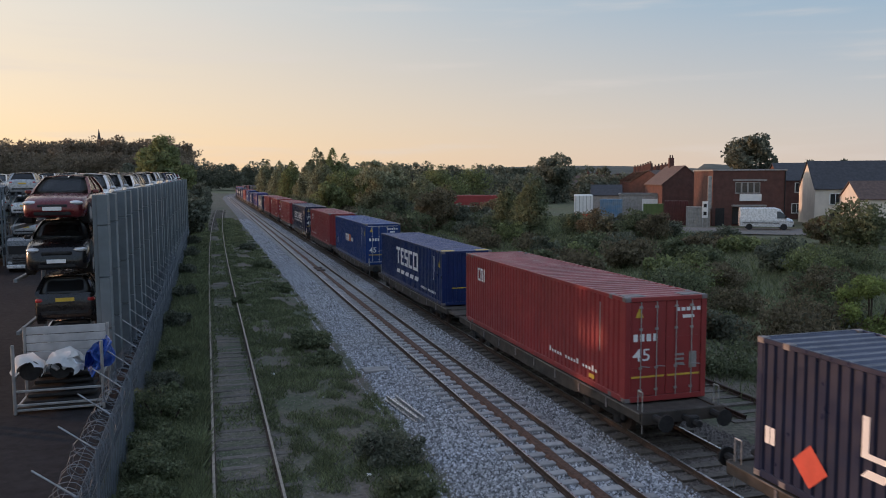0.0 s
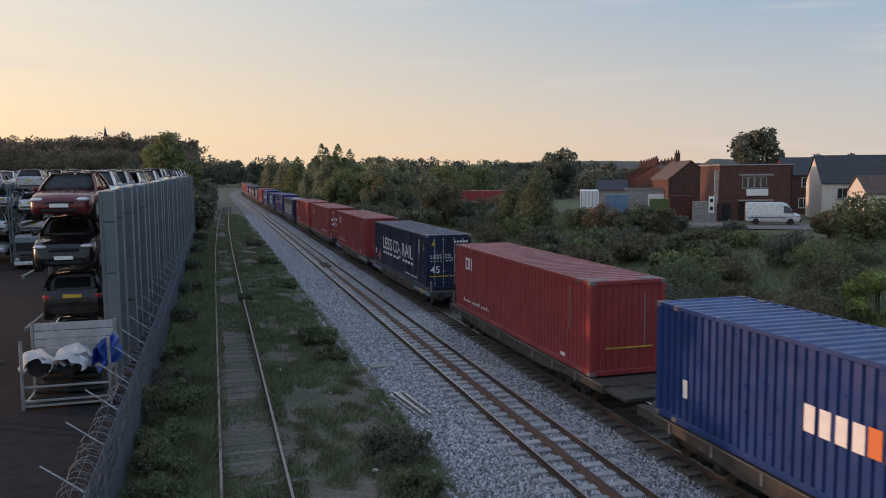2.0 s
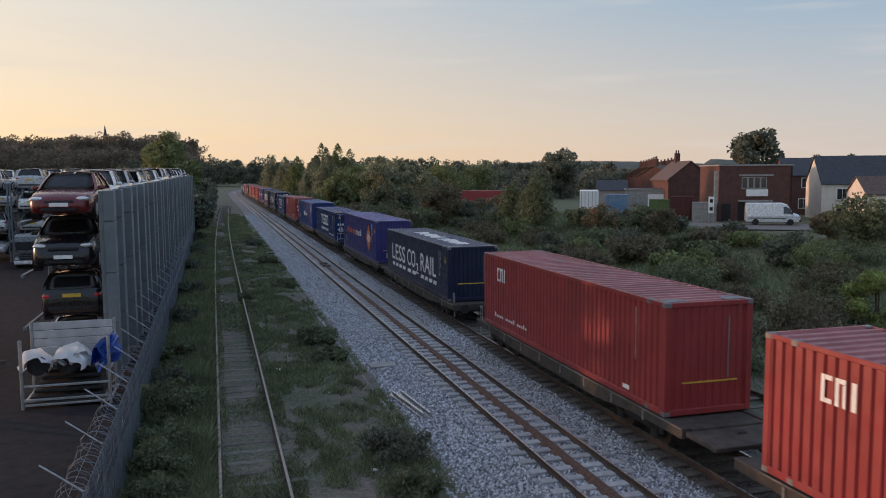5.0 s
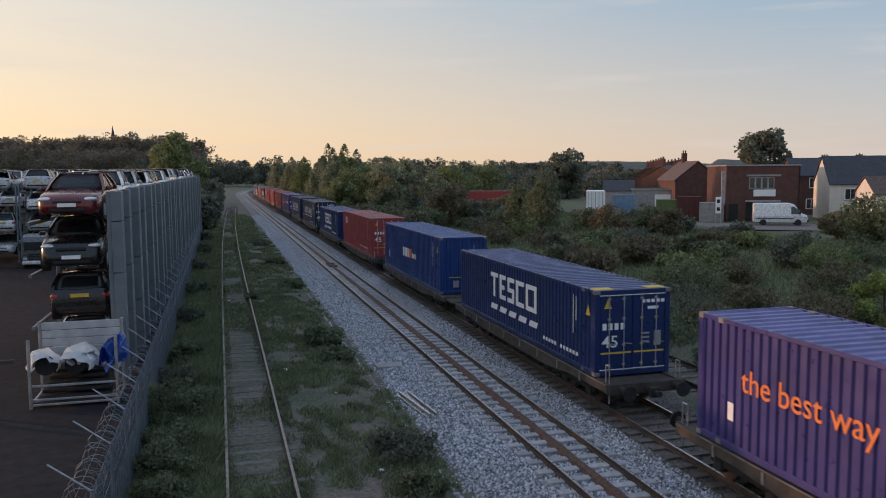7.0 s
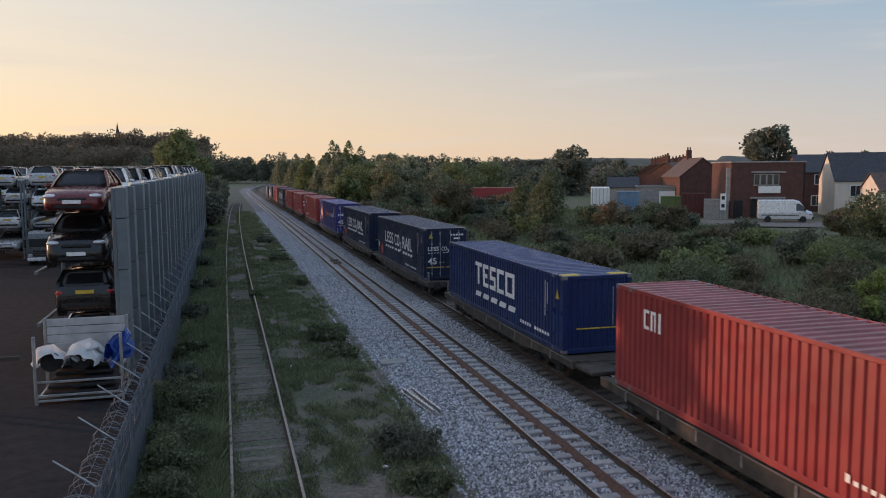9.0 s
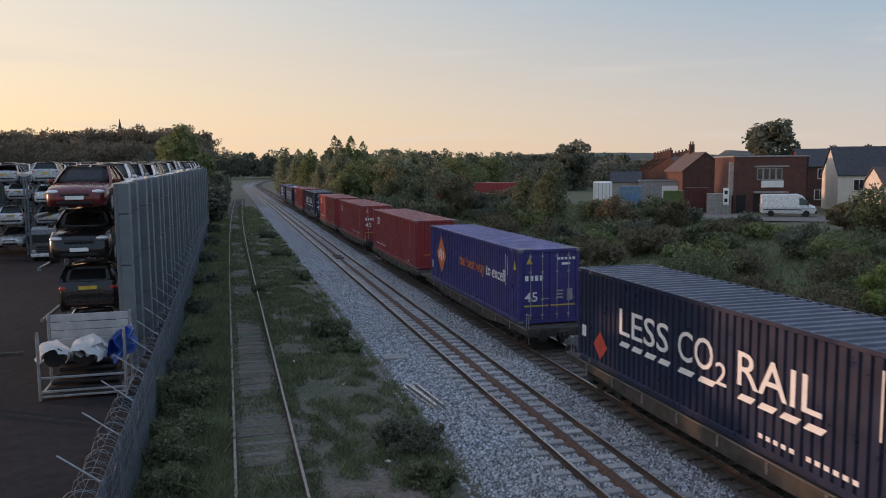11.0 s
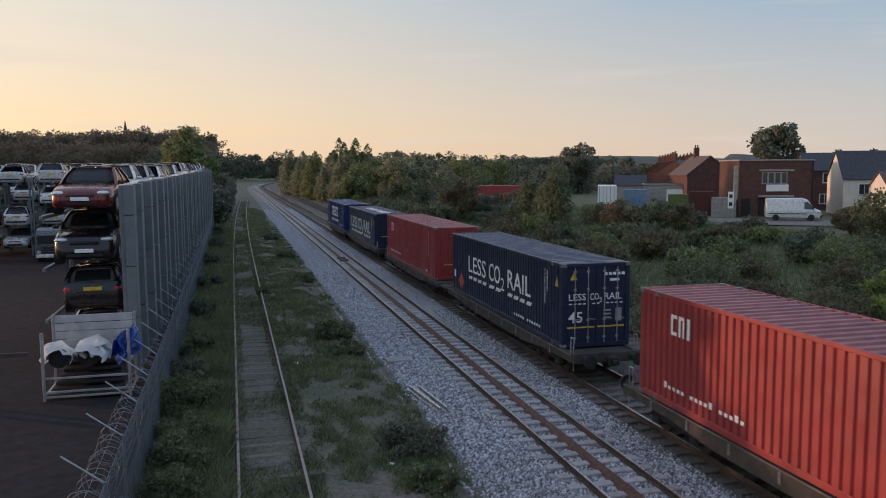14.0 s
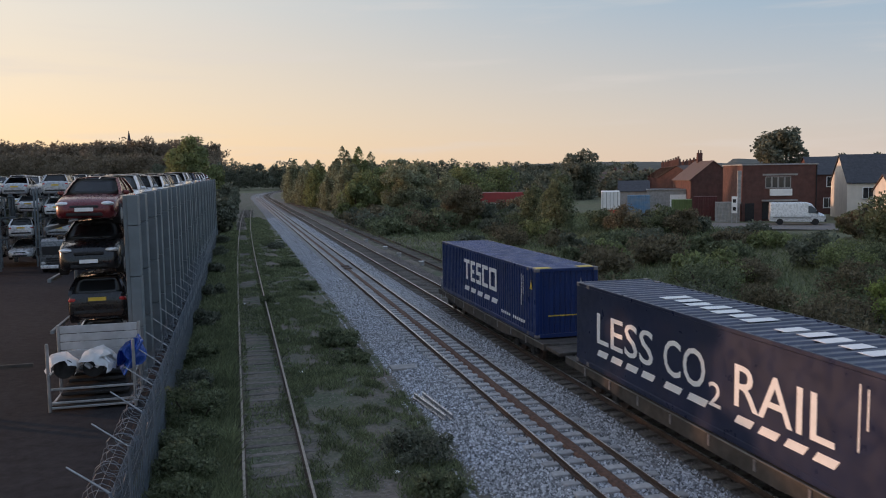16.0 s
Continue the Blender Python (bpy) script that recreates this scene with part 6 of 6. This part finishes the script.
for k, (az, dist, h, w) in enumerate(((25.6, 90, 2.2, 2.0), (27.0, 86, 2.6, 2.2), (28.6, 84, 2.3, 1.8), (29.9, 80, 2.9, 1.9), (31.2, 78, 2.7, 1.7), (32.2, 82, 1.6, 1.5), (41.6, 84, 2.2, 1.6), (44.2, 74, 2.3, 2.0))):
    x, y = by(az, dist)
    tree("garden_shrub", "loose leafy shrub along the edge of the town yard", x, y, 1.1, h, w, ("leaf", "leaf_brown", "leaf_dark")[k % 3], 2600, 0.13, seed=700 + k, clumps=30, trunk=0, group="shrubs by the town yard", bare=0)

# gravel track where the van stands
gx, gy = by(36, 90)
gm = grid_mesh("gravel_track", spaced((-7, 9, 12)), spaced((-5, 5, 6)), lambda x, y: 0, "gravel")
gt = tagged(new("gravel_track", gm), "pale gravel parking track before the houses", "track", kind="structure")
gt.matrix_basis = pose(gx, gy, TOWN_Z + 0.12, 0, 0, -36)

# ---------------------------------------------------------------- woods and hills


def woodland(name, label, pts, h, w, n, leaf, mat, seed):
    """A belt of far trees as one mass of leaf clumps."""
    rng = np.random.default_rng(seed)
    cs, rs = [], []
    for x, y, z in pts:
        hh = h * rng.uniform(0.75, 1.2)
        for k in range(9):
            t = rng.random()
            r = w * (1 - 0.6 * t)
            cs.append((x + rng.uniform(-r, r), y + rng.uniform(-r, r), z + 0.1 * hh + 0.8 * hh * t))
            rs.append(w * rng.uniform(0.25, 0.5))
    me = raw_mesh(name, leaves(n, np.array(cs), np.array(rs), leaf, rng), 4, [mat])
    return tagged(new(name, me), label, "woodland", kind="stuff")


def belt(az0, az1, dist0, dist1, n, z=0.0, seed=1):
    r = random.Random(seed)
    out = []
    for k in range(n):
        f = (k + r.random()) / n
        x, y = by(az0 + (az1 - az0) * f, dist0 + (dist1 - dist0) * f + r.uniform(-12, 12))
        out.append((x, y, z))
    return out


woodland("distant_wood", "dark belt of woodland beyond the fields", belt(7, 27, 330, 420, 90, 0.5, 1), 12.0, 5.5, 60000, 0.5, "leaf_dark", 1)
woodland("distant_wood", "dark belt of woodland beyond the fields", belt(8, 24, 240, 300, 36, 0.3, 2), 6.5, 4.0, 9000, 0.5, "leaf_dark", 2)
woodland("distant_wood", "hazy tree belt where the line curves away", belt(-5, 6, 520, 560, 60, 0.5, 3), 17, 7, 36000, 0.6, "leaf_dark", 3)
woodland("hedgerow", "dark hedgerow along the yard's far side", belt(-30, -3, 135, 170, 60, 0.5, 4), 6.8, 4.2, 36000, 0.3, "leaf_dark", 4)
woodland("town_greenery", "garden trees between the far houses", belt(20, 33, 170, 240, 40, 0.8, 5), 6.0, 3.6, 12000, 0.42, "leaf_dark", 5)
woodland("town_greenery", "garden trees behind the far houses", belt(26, 46, 260, 300, 44, 0.8, 6), 8.0, 4.5, 11000, 0.55, "leaf_dark", 6)


def hill(name, label, az0, az1, dist, top, depth, mat="hill", seed=0):
    """A long low ridge that rises away from the line, with trees' unevenness along its crest."""
    bm = bmesh.new()
    rows = []
    n = 90
    for k in range(n + 1):
        f = k / n
        az = az0 + (az1 - az0) * f
        e = math.sin(math.pi * min(1, max(0, f))) ** 0.35
        hh = top(f) * e + 1.5 * noise.noise((f * 40, seed, 0)) + 1.0 * noise.noise((f * 120, seed, 4))
        ring = []
        for r, z in ((0, -3), (0.35, 0.35), (0.7, 0.8), (1.0, 1.0), (1.5, 0.2)):
            x, y = by(az, dist + r * depth)
            ring.append(bm.verts.new((x, y, z * hh if z > 0 else z)))
        rows.append(ring)
    for a, b in zip(rows, rows[1:]):
        for k in range(4):
            bm.faces.new((a[k], b[k], b[k + 1], a[k + 1]))
    ob = part(name, bm, mat, smooth=True)
    return tagged(ob, label, "hill", kind="structure")


hill("hill_west", "low wooded hill under the evening glow", -34, 1.5, 560, lambda f: 32 - 9 * f, 220, "field", 1)
hill("hill_far", "hazy blue distant hills on the horizon", 12, 48, 2300, lambda f: 34 + 14 * math.sin(f * 5) + (16 if f > 0.62 else 0), 500, "hill", 2)
hill("hill_mid", "hazy field slope where the line curves away", -6, 12, 900, lambda f: 16, 200, "field", 3)


def ridge_pts(az0, az1, dist, n, z, seed):
    r = random.Random(seed)
    return [(*by(az0 + (az1 - az0) * (k + r.random()) / n, dist + r.uniform(-60, 60)), z * r.uniform(0.75, 1.0)) for k in range(n)]


# Both hill woods take the greyed leaf, haze included in its colour.
woodland("hillside_wood", "woods on the western hill slope, leaves greyed for haze", ridge_pts(-30, -1.0, 600, 260, 14, 9), 10, 9, 70000, 0.8, "leaf_hill_haze", 9)
woodland("hilltop_wood", "dark woods along the western hill", ridge_pts(-30, -1.0, 680, 300, 25, 7), 12, 9, 100000, 0.85, "leaf_hill_haze", 7)
# church spire on the hill
ch = thing("church", "distant church with a tall pointed spire", "church", at=pose(*by(-6.66, 690), 23))
part("tower", boxm(-1.9, -1.9, -8, 1.9, 1.9, 13), "concrete", ch)
bm = bmesh.new()
loft(bm, [[(r * math.cos(k * math.pi / 4), r * math.sin(k * math.pi / 4), z) for k in range(8)] for r, z in ((2.0, 13), (1.0, 18), (0.12, 23.5))])
part("spire", bm, "slate", ch)
part("nave", boxm(3, -3, -8, 16, 3, 5), "concrete", ch)

# ---------------------------------------------------------------- small lineside things
# lengths of rail dumped on the ballast shoulder
rail_me_bm = bmesh.new()
sec = rail_section(0.13)
loft(rail_me_bm, [[(u, y, w) for u, w in sec] for y in (0, 2.75)])
for dx, turn in ((0.0, 7.5), (0.22, 6.0)):
    o = part("spare_rail", rail_me_bm.copy(), "rail", at=pose(5.85 + dx, 22.6, -0.22, 0, 0, turn))
    tagged(o, "loose length of worn steel rail on the ballast edge", "rail", "spare rails")
rail_me_bm.free()
# cable troughs and concrete slabs along the cess
for k, (x, y, w, l) in enumerate(((6.0, 29.5, 1.0, 0.7), (4.9, 57, 0.9, 1.0), (4.9, 68, 0.8, 1.2), (4.8, 76, 0.9, 1.4), (4.7, 85, 0.9, 1.4), (4.7, 96, 0.9, 1.5))):
    o = part("trough_cover", boxm(-w / 2, -l / 2, -0.05, w / 2, l / 2, 0.06, 0.015), "cess" if k else "concrete", at=pose(x, y, -0.25, 0, 0, k * 3))
    tagged(o, "weathered concrete cable-trough cover lying by the ballast", "slab", "trough covers")
# litter
for k, (x, y, s) in enumerate(((2.12, 29.6, 0.09), (3.55, 18.6, 0.08), (3.5, 25.9, 0.06), (3.7, 31.2, 0.06), (2.5, 46.0, 0.08), (2.2, 44.5, 0.1), (0.3, 47.0, 0.05), (2.0, 44.9, 0.06))):
    bm = boxm(-s, -s * 0.7, 0, s, s * 0.7, s * 0.5, s * 0.15)
    tagged(part("litter", bm, "white", at=pose(x, y, cess_z(x, y), 8, 5, k * 37)), "scrap of white litter on the ground", "litter", "litter")
# old disused track right of the train, with posts and point gear
old = track("disused_track", "rusty disused track sunk in dirt", 16.1, spaced((20, 260, 24)), "oldsleeper", 0.8, (2.4, 0.24, 0.13), -0.12, (40, 130), "rust")
for k, (x, y, h) in enumerate(((14.4, 72, 0.55), (14.6, 80, 0.45), (14.2, 90, 0.5), (14.7, 64, 0.6), (14.4, 108, 0.5))):
    tm = thing("point_motor", "small pale lineside equipment box", "equipment box", "lineside boxes", pose(x, y, -0.33, 0, 0, k * 11))
    part("case", boxm(-0.2, -0.15, 0, 0.2, 0.15, h * 0.6, 0.03), "concrete", tm)
    part("lid", boxm(-0.22, -0.17, h * 0.6, 0.22, 0.17, h * 0.6 + 0.04, 0.015), "white" if k % 2 else "steel", tm)
rl = thing("lineside_rail", "pale handrail beside the disused track", "handrail", at=pose(18.2, 44, -0.35))
for y in (0, 6, 12, 18):
    part("post", bar(bmesh.new(), (0, y, 0), (0, y, 1.15), 0.035), "steel", rl)
part("top_rail", bar(bmesh.new(), (0, -0.3, 1.12), (0, 18.3, 1.12), 0.05), "steel", rl)
# bridge parapet under the camera, outside the view
br = thing("bridge_deck", "brick railway overbridge", "bridge", at=pose(0, 0, 0), kind="structure")
part("parapet", boxm(-40, -0.9, 4.6, 40, -0.45, 5.9, 0.03), "brick", br)
part("roadway", boxm(-40, -8, 4.2, 40, -0.91, 4.65), "asphalt", br)
part("far_parapet", boxm(-40, -8.4, 4.6, 40, -8.01, 5.9, 0.03), "brick", br)


motions()
